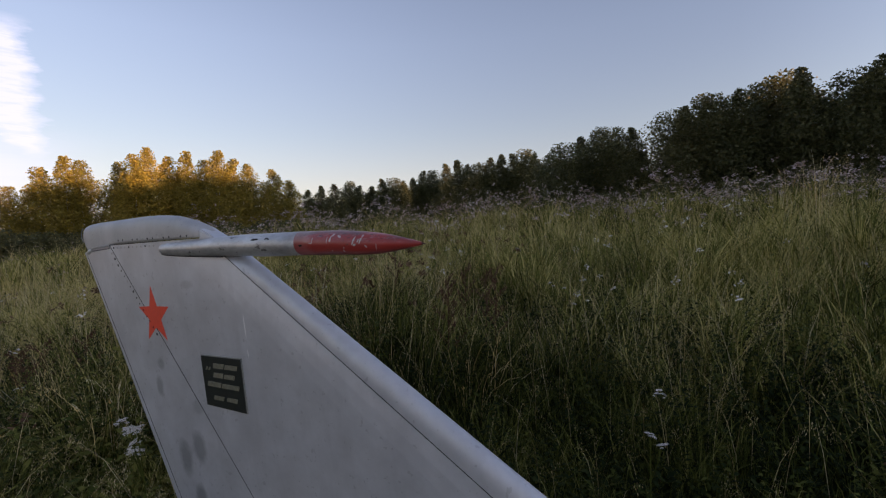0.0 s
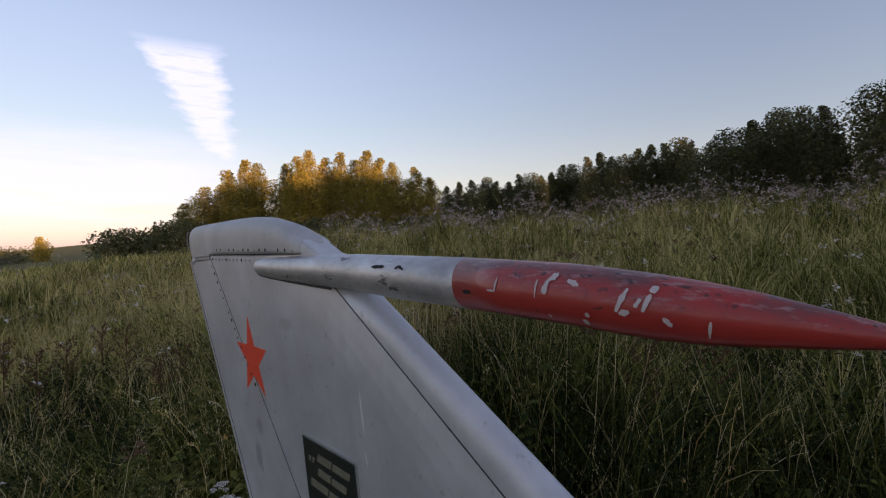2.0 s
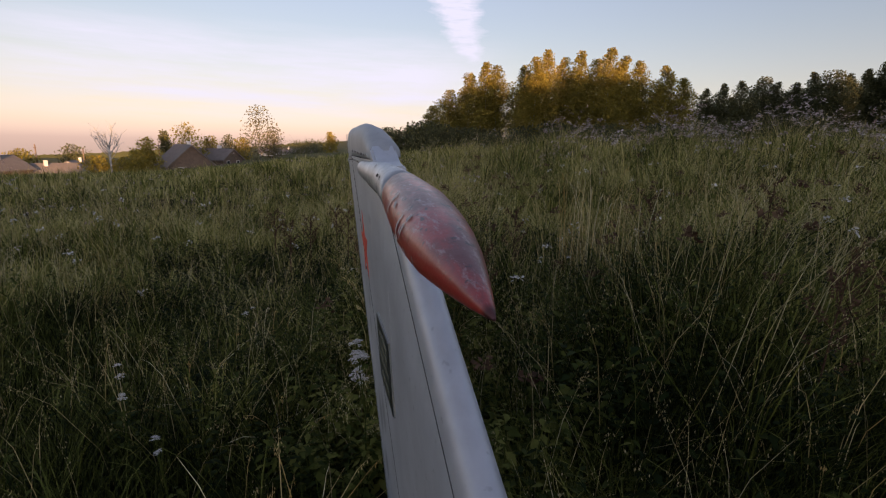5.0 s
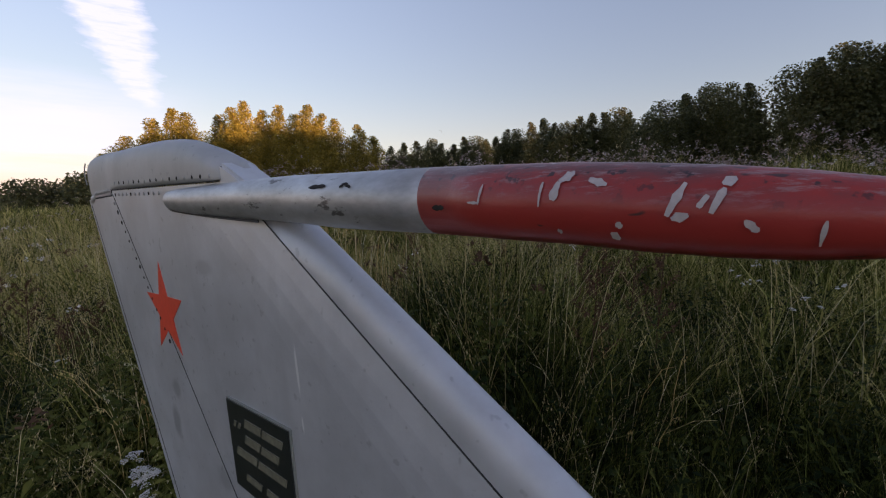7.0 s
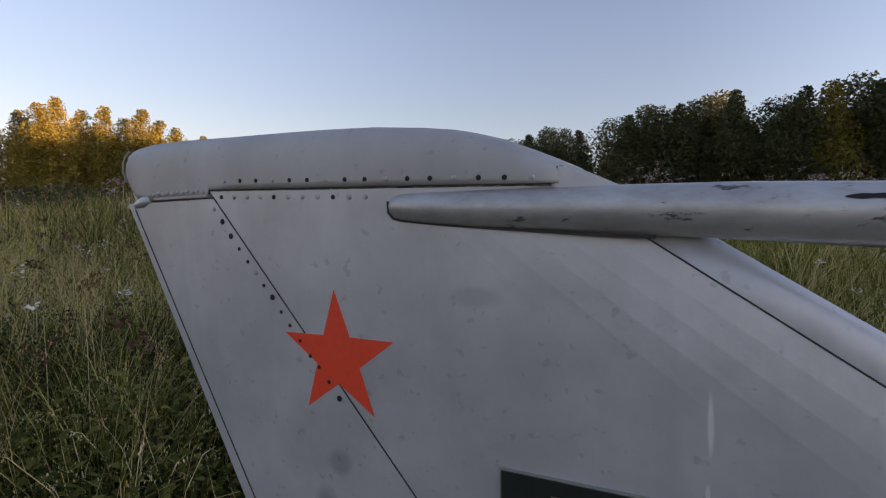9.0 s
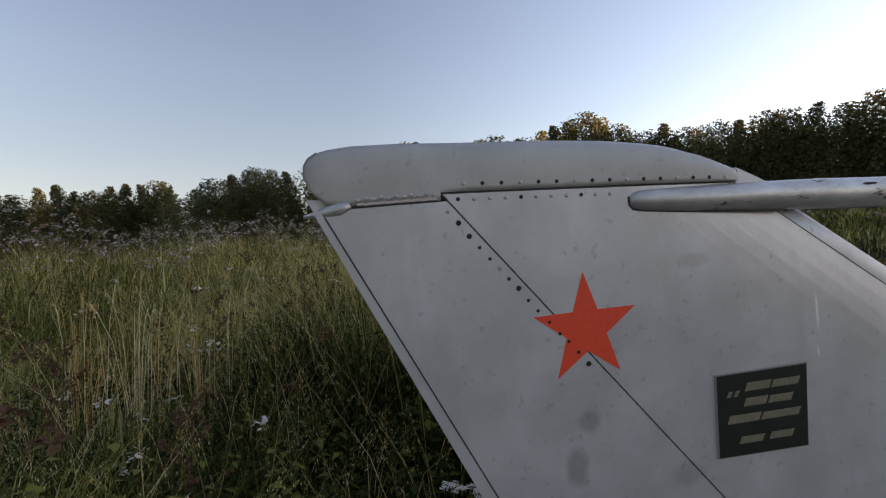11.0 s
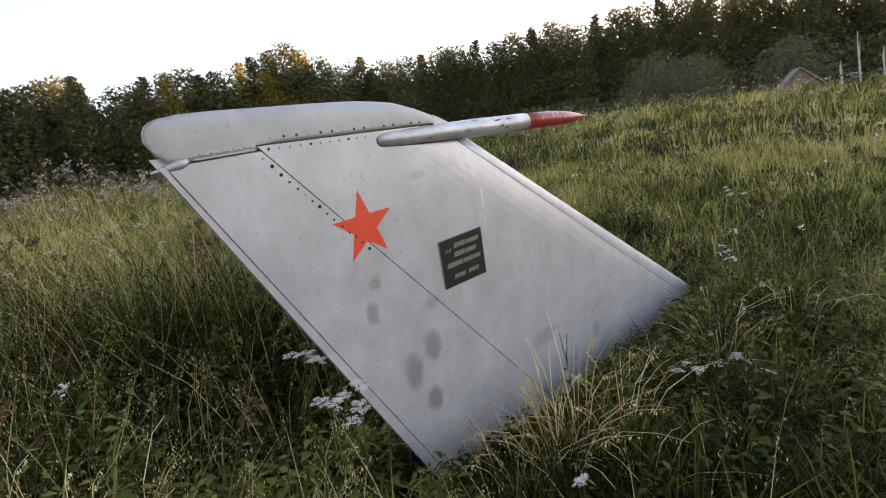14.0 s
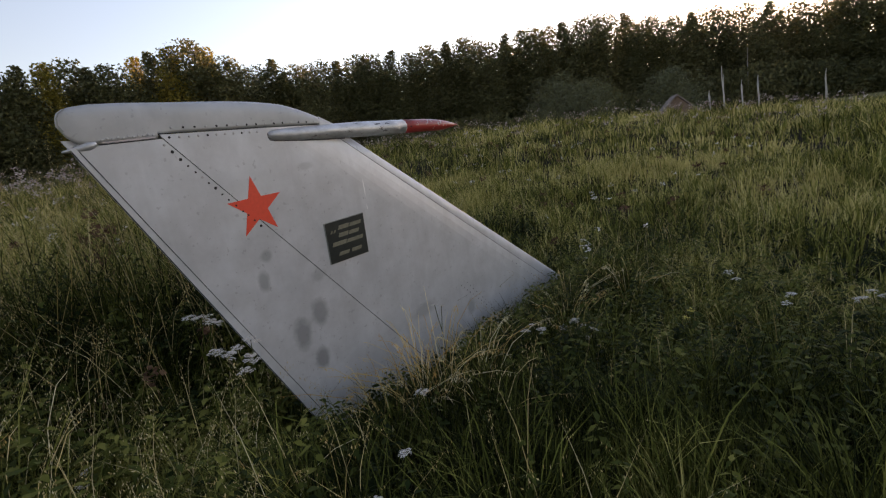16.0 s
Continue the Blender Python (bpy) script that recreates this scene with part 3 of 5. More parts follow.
def on_pod(x, height, lift=0.0012):
    """A place on the star's side of the pod, at a height from -1 below to 1 on top."""
    cz, cy = pod_axis(x)
    r = pod_radius(x) + lift
    return Vector((x, cy - pod_wide(x) * r * math.sqrt(max(0, 1 - height * height)), cz + r * height))


def flake(strokes, w):
    """A chip in the paint: short ragged strokes that follow the pod."""
    bm = bmesh.new()
    rnd = random.Random(len(strokes) * 7 + int(w * 1e4))
    for (x0, h0), (x1, h1) in strokes:
        rows = []
        for i in range(6):
            t = i / 5
            x, h = x0 + (x1 - x0) * t, h0 + (h1 - h0) * t
            d = Vector((x1 - x0, (h1 - h0) * 0.04)).normalized()
            ww = w * (0.55 + 0.6 * rnd.random()) * (1 - 0.55 * abs(2 * t - 1) ** 3)
            n = Vector((-d.y, d.x)) * ww / 2
            rows.append([bm.verts.new(on_pod(x + s * n.x, h + s * n.y / 0.04)) for s in (-1, 0, 1)])
        for a, b in zip(rows, rows[1:]):
            for k in range(2):
                bm.faces.new((a[k], a[k + 1], b[k + 1], b[k]))
    return bm


for strokes, w in (
    ([((1.113, 0.05), (1.127, 0.05)), ((1.127, 0.0), (1.132, 0.5))], 0.0035),
    ([((1.198, 0.0), (1.201, 0.55))], 0.0035),
    ([((1.212, 0.15), (1.217, 0.55)), ((1.217, 0.55), (1.229, 0.75))], 0.009),
    ([((1.244, 0.62), (1.260, 0.52))], 0.007),
    ([((1.306, -0.05), (1.318, 0.62))], 0.007),
    ([((1.309, -0.1), (1.321, 0.0))], 0.008),
    ([((1.327, 0.15), (1.333, 0.4)), ((1.335, 0.05), (1.343, 0.55))], 0.006),
    ([((1.341, 0.62), (1.349, 0.74))], 0.008),
    ([((1.355, -0.05), (1.362, -0.28))], 0.006),
    ([((1.262, -0.48), (1.268, -0.62))], 0.008),
    ([((1.268, -0.25), (1.272, -0.35))], 0.006),
    ([((1.393, -0.55), (1.397, 0.0))], 0.003),
    ([((1.213, -0.52), (1.217, -0.58))], 0.005),
):
    part("paint_chip", flake(strokes, w), FLAKE_WHITE, nose, "white primer chip", offset=OFF)
part("paint_scar", flake([((1.060, -0.12), (1.078, -0.10))], 0.006), HOLE, nose, "dark scar", offset=OFF)
for strokes, w in (([((0.79, 0.50), (0.835, 0.56))], 0.006), ([((0.872, 0.5), (0.885, 0.62)), ((0.882, 0.62), (0.90, 0.48))], 0.005)):
    part("paint_scar", flake(strokes, w), HOLE, pod, "dark scar", offset=OFF)
part("pod_seam", strip([(0.1385, 0.302), (0.139, 0.281), (0.148, 0.2705), (0.165, 0.2660), (0.25, 0.2560), (0.36, 0.2455), (0.50, 0.2335), (0.58, 0.2275)], 0.0050, -0.0008), DARK_GAP, pod, offset=OFF)

# red star, measured tip to tip
star_outline = []
for k in range(10):
    a = math.pi / 2 - k * math.pi / 5 + radians(-1.0)
    r = 0.136 if k % 2 == 0 else 0.0535
    star_outline.append((0.002 + r * math.cos(a), 0.001 + r * math.sin(a)))
bm = bmesh.new()
prism(bm, star_outline, -0.0012, 0.001)
star = part("red_star", bm, STAR_RED, fin, "painted red five-pointed star", offset=OFF)

# plaque with writing
PLAQUE = [Vector((0.331, -0.164)), Vector((0.601, -0.170)), Vector((0.591, -0.391)), Vector((0.324, -0.378))]


def on_plaque(u, v):
    a = PLAQUE[0].lerp(PLAQUE[1], u)
    b = PLAQUE[3].lerp(PLAQUE[2], u)
    p = a.lerp(b, v)
    return p.x, p.y


bm = bmesh.new()
prism(bm, [tuple(p) for p in PLAQUE], -0.005, 0.001)
plaque = part("plaque", bm, PLAQUE_RIM, fin, "small black memorial plate with faded writing", offset=OFF)
bm = bmesh.new()
prism(bm, [on_plaque(u, v) for u, v in ((0.012, 0.014), (0.988, 0.014), (0.988, 0.986), (0.012, 0.986))], -0.0075, -0.004)
face = part("plate_face", bm, PLAQUE_DARK, plaque, offset=OFF)
for u0, u1, v0, v1 in (
    (0.10, 0.14, 0.235, 0.265), (0.175, 0.215, 0.235, 0.265), (0.30, 0.56, 0.155, 0.215), (0.585, 0.88, 0.165, 0.215),
    (0.28, 0.52, 0.335, 0.395), (0.545, 0.80, 0.345, 0.395), (0.10, 0.44, 0.52, 0.58), (0.465, 0.88, 0.53, 0.58), (0.22, 0.47, 0.785, 0.83), (0.55, 0.80, 0.78, 0.825),
):
    bm = bmesh.new()
    s = 0.03
    prism(bm, [on_plaque(u, v) for u, v in ((u0 + s, v0 - 0.02), (u1 + s, v0 - 0.02), (u1, v1 + 0.015), (u0, v1 + 0.015))], -0.0088, -0.007)
    part("writing_bar", bm, GILT, plaque, "faded gilt writing", offset=OFF)


def stud_mesh(name, r, h, material):
    bm = bmesh.new()
    rings = []
    for rr, y in ((r, 0.0006), (r, -h * 0.5), (r * 0.6, -h), (r * 0.001, -h * 1.05)):
        rings.append([bm.verts.new((rr * math.cos(k), y, rr * math.sin(k))) for k in (2 * math.pi * j / 8 for j in range(8))])
    for a, b in zip(rings, rings[1:]):
        for j in range(8):
            bm.faces.new((a[j], a[(j + 1) % 8], b[(j + 1) % 8], b[j]))
    return finish(name, bm, material)


RIVET_MESH = stud_mesh("rivet", 0.0050, 0.0024, RIVET)
DARK_RIVET_MESH = stud_mesh("rivet", 0.0048, 0.0014, HOLE)
HOLE_MESH = stud_mesh("screw_hole", 0.0064, 0.0010, HOLE)
TINY_MESH = stud_mesh("screw_hole", 0.0042, 0.0010, HOLE)


def stud(name, mesh, x, z, parent, y=None):
    ob = new(name, mesh)
    ob.parent = parent
    ob.location = (x - FIN_BASE.x, (y_front(x, z) if y is None else y) - FIN_BASE.y, z - FIN_BASE.z)
    return ob


for i in range(16):
    x = -0.261 + i * 0.0443
    stud("rivet", DARK_RIVET_MESH if i % 3 else RIVET_MESH, x, 0.3665 - 0.060 * (x + 0.261), tip, -0.0012)
for i in range(11):
    x = -0.276 + i * 0.0368
    stud("rivet", RIVET_MESH if i % 4 else DARK_RIVET_MESH, x, 0.3330 - 0.055 * (x + 0.276), main_panel, -0.0002)
for i in range(11):
    x = -0.495 + i * 0.0165
    stud("rivet", RIVET_MESH, x, 0.350 - 0.012 * (x + 0.495) + 0.003 * (i % 2), tip, -0.0012)
for i, (x, z) in enumerate((
    (-0.302, 0.308), (-0.280, 0.280), (-0.2585, 0.248), (-0.2375, 0.220), (-0.216, 0.192), (-0.195, 0.168), (-0.176, 0.1415), (-0.155, 0.117), (-0.1345, 0.0865), (-0.1135, 0.059),
)):
    stud("screw_hole", HOLE_MESH if i in (1, 2, 7) else RIVET_MESH if i in (0, 5) else TINY_MESH, x, z, rear_panel, -0.0004)
for x, z in ((-0.0885, 0.029), (-0.0655, -0.0015), (-0.045, -0.023), (-0.023, -0.0515)):
    stud("screw_hole", TINY_MESH, x, z, star, -0.0014)
stud("screw_hole", HOLE_MESH, 0.0, -0.083, rear_panel, -0.0014)
stud("screw_hole", HOLE_MESH, 0.446, 0.336, tip, 0.0055)
for i in range(13):
    t = i / 12
    stud("screw_hole", TINY_MESH, 1.40 + 0.38 * t, -0.90 - 0.35 * t, main_panel)
    stud("screw_hole", TINY_MESH, 1.47 + 0.425 * t, -0.905 - 0.435 * t, main_panel)
for i in range(9):
    t = i / 8
    stud("screw_hole", TINY_MESH, 2.15 + 0.495 * t, -0.97 - 0.35 * t, main_panel)

# ---- trees ----
def crown_mesh(name, seed, height, wide, low, count, size, shape, material):
    """Many small bent leaf sprays over uneven lobes round the stem."""
    g = np.random.default_rng(seed)
    lobes = []
    n = 42
    for i in range(n):
        t = (i + g.random()) / n
        z = height * (low + (0.90 - low) * t)
        env = wide * shape(t)
        a = g.random() * 2 * np.pi
        r = env * np.sqrt(g.random()) * 0.66
        rad = max(0.75, env * (0.38 + 0.28 * g.random()))
        lobes.append((r * np.cos(a), r * np.sin(a), z, rad, rad * (0.9 + 0.5 * g.random())))
    lobes = np.array(lobes)
    w = lobes[:, 3] ** 2
    pick = g.choice(n, count, p=w / w.sum())
    d = g.normal(size=(count, 3))
    d /= np.linalg.norm(d, axis=1, keepdims=True)
    q = 0.38 + 0.70 * g.random(count) ** 0.65
    c = lobes[pick, :3] + d * lobes[pick][:, [3, 3, 4]] * q[:, None]
    c[:, 2] = np.where(c[:, 2] > height * low, height * low + (c[:, 2] - height * low) * (1 - low) * height / (np.quantile(c[:, 2], 0.985) - height * low), c[:, 2])
    c[:, 2] = np.where(c[:, 2] > height * 1.05, height * (0.5 + 0.5 * g.random(count)), c[:, 2])
    # the crown draws in to a dome at the top
    draw = np.sqrt(1 - (0.55 if shape is round_top else 0.78) * np.clip((c[:, 2] / height - 0.78) / 0.27, 0, 1) ** 2)
    c[:, :2] *= draw[:, None]
    c[:, 2] = np.maximum(c[:, 2], height * low * 0.5 + 0.2 * g.random(count))
    u = g.normal(size=(count, 3))
    u /= np.linalg.norm(u, axis=1, keepdims=True)
    v = np.cross(u, g.normal(size=(count, 3)))
    v /= np.linalg.norm(v, axis=1, keepdims=True)
    nrm = np.cross(u, v)
    s = size * (0.55 + 0.8 * g.random(count))[:, None]
    p0 = c - u * s
    p1 = c + v * s * 0.62 + nrm * s * 0.25
    p2 = c + u * s
    p3 = c - v * s * 0.62 + nrm * s * 0.25
    verts = np.stack([p0, p1, p2, p3], 1).reshape(-1, 3)
    base = np.arange(count)[:, None] * 4
    flat = np.concatenate([base + [0, 1, 2], base + [0, 2, 3]], 1).ravel()
    return mesh_from(name, verts, flat, np.full(2 * count, 3), material)


def trunk_mesh(seed, height, thick, low, wide, material, forks=7):
    rnd = random.Random(seed)
    bm = bmesh.new()
    pts, rad = [], []
    ox = oy = 0.0
    for i in range(9):
        t = i / 8
        ox += rnd.uniform(-0.12, 0.12)
        oy += rnd.uniform(-0.12, 0.12)
        pts.append((ox * t, oy * t, -0.3 + (height * 0.93 + 0.3) * t))
        rad.append(thick * (1 - 0.92 * t) * (1.25 if i == 0 else 1))
    tube(bm, pts, rad, 7)
    for k in range(forks):
        t = low + (0.85 - low) * (k + rnd.random()) / forks
        z = height * t
        a = rnd.uniform(0, 6.28)
        ln = wide * rnd.uniform(0.5, 0.85) * (1.1 - t)
        x, y = ox * t, oy * t
        tube(bm, [(x, y, z), (x + math.cos(a) * ln * 0.5, y + math.sin(a) * ln * 0.5, z + ln * 0.45), (x + math.cos(a) * ln, y + math.sin(a) * ln, z + ln * 1.1)],
             [thick * 0.4 * (1.1 - t), thick * 0.25 * (1.1 - t), 0.012], 5)
    return finish("trunk", bm, material)


def egg(t):
    return max(0.34, (1 - (max(0.0, t - 0.35) / 0.72) ** 2.0) * min(1, 0.72 + t))


def round_top(t):
    return max(0.50, (1 - (max(0.0, t - 0.5) / 0.62) ** 2.4) * min(1, 0.8 + t))


def tree(kind, seed, height, wide, low, count, size, shape, leaf, bark, thick, label):
    ob = new(kind)
    t = new("trunk", trunk_mesh(seed, height, thick, low, wide, bark))
    c = new("crown", crown_mesh("crown", seed, height, wide, low, count, size, shape, leaf))
    t.parent = c.parent = ob
    ob.location = (0, -200, -40)
    return tagged(ob, label, "tree")


H0 = 16.0
BIRCH_LABEL = "tall birch at the meadow's edge, golden sunlight put into its leaf colour"
DARK_LABEL = "tall dark deciduous tree in the shaded wood edge"
MODELS = {
    "birch": [tree("birch_tree", 11 + k, H0, w, 0.12, 14000, 0.140, sh, LEAF_SUNLIT, BARK_WHITE, 0.19, BIRCH_LABEL) for k, (w, sh) in enumerate(((3.0, egg), (2.6, egg), (3.2, egg)))],
    "aspen": [tree("aspen_tree", 31 + k, H0, w, 0.06, 13000, 0.165, sh, LEAF_ASPEN, BARK_DARK, 0.2, DARK_LABEL) for k, (w, sh) in enumerate(((3.8, round_top), (3.3, egg), (4.2, round_top), (2.9, egg)))],
}
used = set()


def plant(kind, k, az, far, top, group, label=""):
    """Stands a tree at an azimuth and distance so that its top reaches the given elevation."""
    x, y = 0.5 + far * math.sin(radians(az)), -0.8 + far * math.cos(radians(az))
    z = float(ground_z(x, y))
    s = (0.25 + far * math.tan(radians(top - 0.35)) - z) / H0
    w = max(s * 1.15, 0.92)
    model = MODELS[kind][k % len(MODELS[kind])]
    m = pose(x, y, z - 0.1, 0, 0, (az * 47 + k * 71) % 360) @ Matrix.Diagonal((w, w, s, 1))
    if model.name not in used:
        used.add(model.name)
        model.matrix_basis = m
        ob = model
    else:
        ob = copy_thing(model, m @ Matrix.Diagonal((*(1 / v for v in model.scale), 1)))
    tagged(ob, label, group=group)
    return ob


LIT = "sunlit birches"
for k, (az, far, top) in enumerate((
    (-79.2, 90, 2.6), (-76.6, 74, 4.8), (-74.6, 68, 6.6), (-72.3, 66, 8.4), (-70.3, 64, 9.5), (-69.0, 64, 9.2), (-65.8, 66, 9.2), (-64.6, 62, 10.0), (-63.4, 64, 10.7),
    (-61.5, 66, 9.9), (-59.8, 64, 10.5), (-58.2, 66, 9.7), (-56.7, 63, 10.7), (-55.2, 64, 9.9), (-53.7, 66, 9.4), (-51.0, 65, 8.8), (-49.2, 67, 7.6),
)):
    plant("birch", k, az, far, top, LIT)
rnd = random.Random(5)
BELT = "trees of the dark wood edge"
tops = ((-47.5, 6.4), (-44.5, 7.2), (-41, 7.1), (-36, 7.6), (-33, 8.2), (-29.4, 9.1), (-27, 9.1), (-25, 9.4), (-21.6, 9.9), (-20.2, 9.3))
az = -47.5
k = 0
while az < -20:
    el = np.interp(az, *zip(*tops))
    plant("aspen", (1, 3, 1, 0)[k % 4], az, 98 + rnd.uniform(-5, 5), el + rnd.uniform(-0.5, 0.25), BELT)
    az += rnd.uniform(1.1, 1.7)
    k += 1
tops = ((-18, 9.2), (-15.5, 11.2), (-12.7, 11.3), (-10.2, 11.6), (-8.4, 11.0), (-6.9, 11.2), (-4.8, 12.2), (-2.6, 13.0), (0.9, 13.6), (4.1, 14.3), (7.3, 14.3), (9.0, 12.2), (10, 13.6), (12, 14.0), (17, 14.0),
        (21.5, 14.0), (25.5, 15.4), (28.2, 15.3), (30.5, 14.2), (32.0, 12.9), (34.5, 13.5), (38, 12.7), (42, 12.8), (46, 12.9), (50, 12.4), (58, 12.5), (65, 12.3), (73.6, 12.1), (77, 10.9), (84, 10.3), (90, 9.0), (110, 8.8))
az = -17.6
while az < 110:
    if not -7.0 < az < -5.2 and not 8.2 < az < 9.4:
        el = np.interp(az, *zip(*tops))
        far = np.interp(az, (-18, 10, 30, 60, 110), (66, 62, 66, 68, 76)) + rnd.uniform(-3, 3)
        # trees meant to look lit take the model with sun-gold leaf colour
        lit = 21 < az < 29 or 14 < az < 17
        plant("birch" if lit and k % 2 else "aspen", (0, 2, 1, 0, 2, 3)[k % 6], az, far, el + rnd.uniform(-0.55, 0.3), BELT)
    az += rnd.uniform(1.7, 2.6) * (0.8 if az < 30 else 1.0)
    k += 1
for k, (az, far) in enumerate(((26.0, 58), (51.5, 60), (86.0, 64))):
    bm = bmesh.new()
    hgt = rnd.uniform(4, 7)
    tube(bm, [(0, 0, -0.3), (rnd.uniform(-0.2, 0.2), 0, hgt * 0.5), (rnd.uniform(-0.7, 0.7), 0, hgt)], [0.06, 0.045, 0.02], 7)
    tube(bm, [(0, 0, hgt * 0.55), (rnd.uniform(-0.9, 0.9), 0.1, hgt * 0.8)], [0.03, 0.015], 5)
    x, y = 0.5 + far * math.sin(radians(az)), -0.8 + far * math.cos(radians(az))
    ob = tagged(new("young_birch", finish("young_birch", bm, BARK_DULL)), "slender leafless young birch before the dark wood", "tree", "young birches")
    ob.location = (x, y, float(ground_z(x, y)))
# a second row closes the wood
az = -16.5
while az < 110:
    if not -7.4 < az < -4.8 and not 8 < az < 9.6:
        el = np.interp(az, *zip(*tops)) - rnd.uniform(1.0, 2.4)
        plant("aspen", k, az, np.interp(az, (-18, 10, 30, 110), (78, 76, 80, 92)), el, BELT)
    az += rnd.uniform(2.4, 3.4)
    k += 1


# unseen row behind the wood, added to keep the sun off the left belt
az = 6.0
while az < 42:
    plant("aspen", k, az, 112 + rnd.uniform(-4, 4), np.interp(az, *zip(*tops)) - 2.4, BELT)
    az += rnd.uniform(2.0, 2.8)
    k += 1
az = -47.0
while az < -20.5:
    plant("aspen", (1, 0, 2, 3)[k % 4], az, 108 + rnd.uniform(-3, 3), np.interp(az, (-47, -33, -24, -20), (5.4, 6.9, 8.0, 8.6)), BELT)
    az += rnd.uniform(1.5, 2.1)
    k += 1


def bush(seed, high, wide, leaf, label, count=1500, size=0.16):
    ob = new("bush")
    t = new("stem", trunk_mesh(seed, high * 0.8, 0.05, 0.1, wide, BARK_DARK, 5))
    c = new("foliage", crown_mesh("foliage", seed, high, wide, 0.05, count, size, round_top, leaf))
    t.parent = c.parent = ob
    return tagged(ob, label, "bush")


UNDER = [bush(70 + k, 4.0, 3.4, LEAF_ASPEN, "dark undergrowth bush along the wood edge", 3200, 0.17) for k in range(2)]
az, k = -48.0, 0
while az < 108:
    far = np.interp(az, (-48, -20, -18, 10, 30, 60, 110), (92, 92, 60, 57, 61, 63, 70)) + rnd.uniform(-2, 2)
    x, y = 0.5 + far * math.sin(radians(az)), -0.8 + far * math.cos(radians(az))
    m = pose(x, y, float(ground_z(x, y)) - 0.2, 0, 0, rnd.uniform(0, 360)) @ Matrix.Diagonal((1, 1, rnd.uniform(0.8, 1.3), 1))
    if k < 2:
        UNDER[k].matrix_basis = m
        tagged(UNDER[k], group="undergrowth")
    else:
        copy_thing(UNDER[k % 2], m @ Matrix.Diagonal((*(1 / v for v in UNDER[k % 2].scale), 1)))
    az += rnd.uniform(2.2, 3.2)
    k += 1
az = -82.0
while az < -46:
    far = 60 + rnd.uniform(-2, 2)
    if not -68.2 < az < -66.4:
        x, y = 0.5 + far * math.sin(radians(az)), -0.8 + far * math.cos(radians(az))
        copy_thing(UNDER[k % 2], pose(x, y, float(ground_z(x, y)) - 0.2, 0, 0, rnd.uniform(0, 360)) @ Matrix.Diagonal((1, 1, rnd.uniform(0.7, 1.0), 1)) @ Matrix.Diagonal((*(1 / v for v in UNDER[k % 2].scale), 1)))
    az += rnd.uniform(2.2, 3.0)
    k += 1


def stand(ob, az, far, sink=0.1, turn=0.0, size=(1, 1, 1)):
    x, y = 0.5 + far * math.sin(radians(az)), -0.8 + far * math.cos(radians(az))
    ob.matrix_basis = pose(x, y, float(ground_z(x, y)) - sink, 0, 0, turn) @ Matrix.Diagonal((*size, 1))
    return ob


# orchard bushes, shed roof and dead stems below the wood
stand(bush(81, 5.4, 3.6, LEAF_WILLOW, "broad willow bush below the wood", 5200, 0.10), 67.2, 44, 0.2)
stand(bush(82, 4.6, 3.3, LEAF_WILLOW, "broad willow bush below the wood", 5000, 0.10), 70.6, 44, 0.2)
stand(bush(83, 4.4, 2.9, LEAF_WILLOW, "round willow bush beside the shed", 5000, 0.10), 79.7, 44, 0.2)


def shed():
    ob = new("shed")
    bm = bmesh.new()
    prism(bm, [(-1.0, 0.0), (1.0, 0.0), (1.0, 0.9), (0.0, 1.9), (-1.0, 0.9)], -1.4, 1.4)
    part("wall", bm, WOOD, ob)
    for sgn in (-1, 1):
        bm = bmesh.new()
        prism(bm, [(0, 1.95), (0, 2.05), (sgn * 1.35, 0.72), (sgn * 1.35, 0.62)], -1.6, 1.6)
        part("roof", bm, ROOF_GREY, ob, "weathered plank roof")
    return tagged(ob, "low weathered wooden shed with a steep gable roof", "shed")


stand(shed(), 79.7, 39, 0.3, -70)
for k, (az, lean, high) in enumerate(((84.3, 0.9, 3.6), (85.9, -0.2, 2.4), (83.0, 0.15, 2.0), (87.3, 0.1, 2.6), (92.6, 1.5, 2.2))):
    bm = bmesh.new()
    tube(bm, [(0, 0, -0.2), (-0.12 * lean, 0, high * 0.4), (-0.3 * lean, 0.05, high * 0.75), (-0.55 * lean, 0, high)], [0.07, 0.06, 0.045, 0.02], 6)
    tube(bm, [(-0.15 * lean, 0, high * 0.5), (0.2, 0, high * 0.75), (0.3, 0, high * 0.85)], [0.03, 0.02, 0.01], 5)
    stand(tagged(new("dead_stem", finish("dead_stem", bm, BARK_WHITE)), "bare grey dead stem at the wood edge", "dead tree", "dead stems"), az, 42)

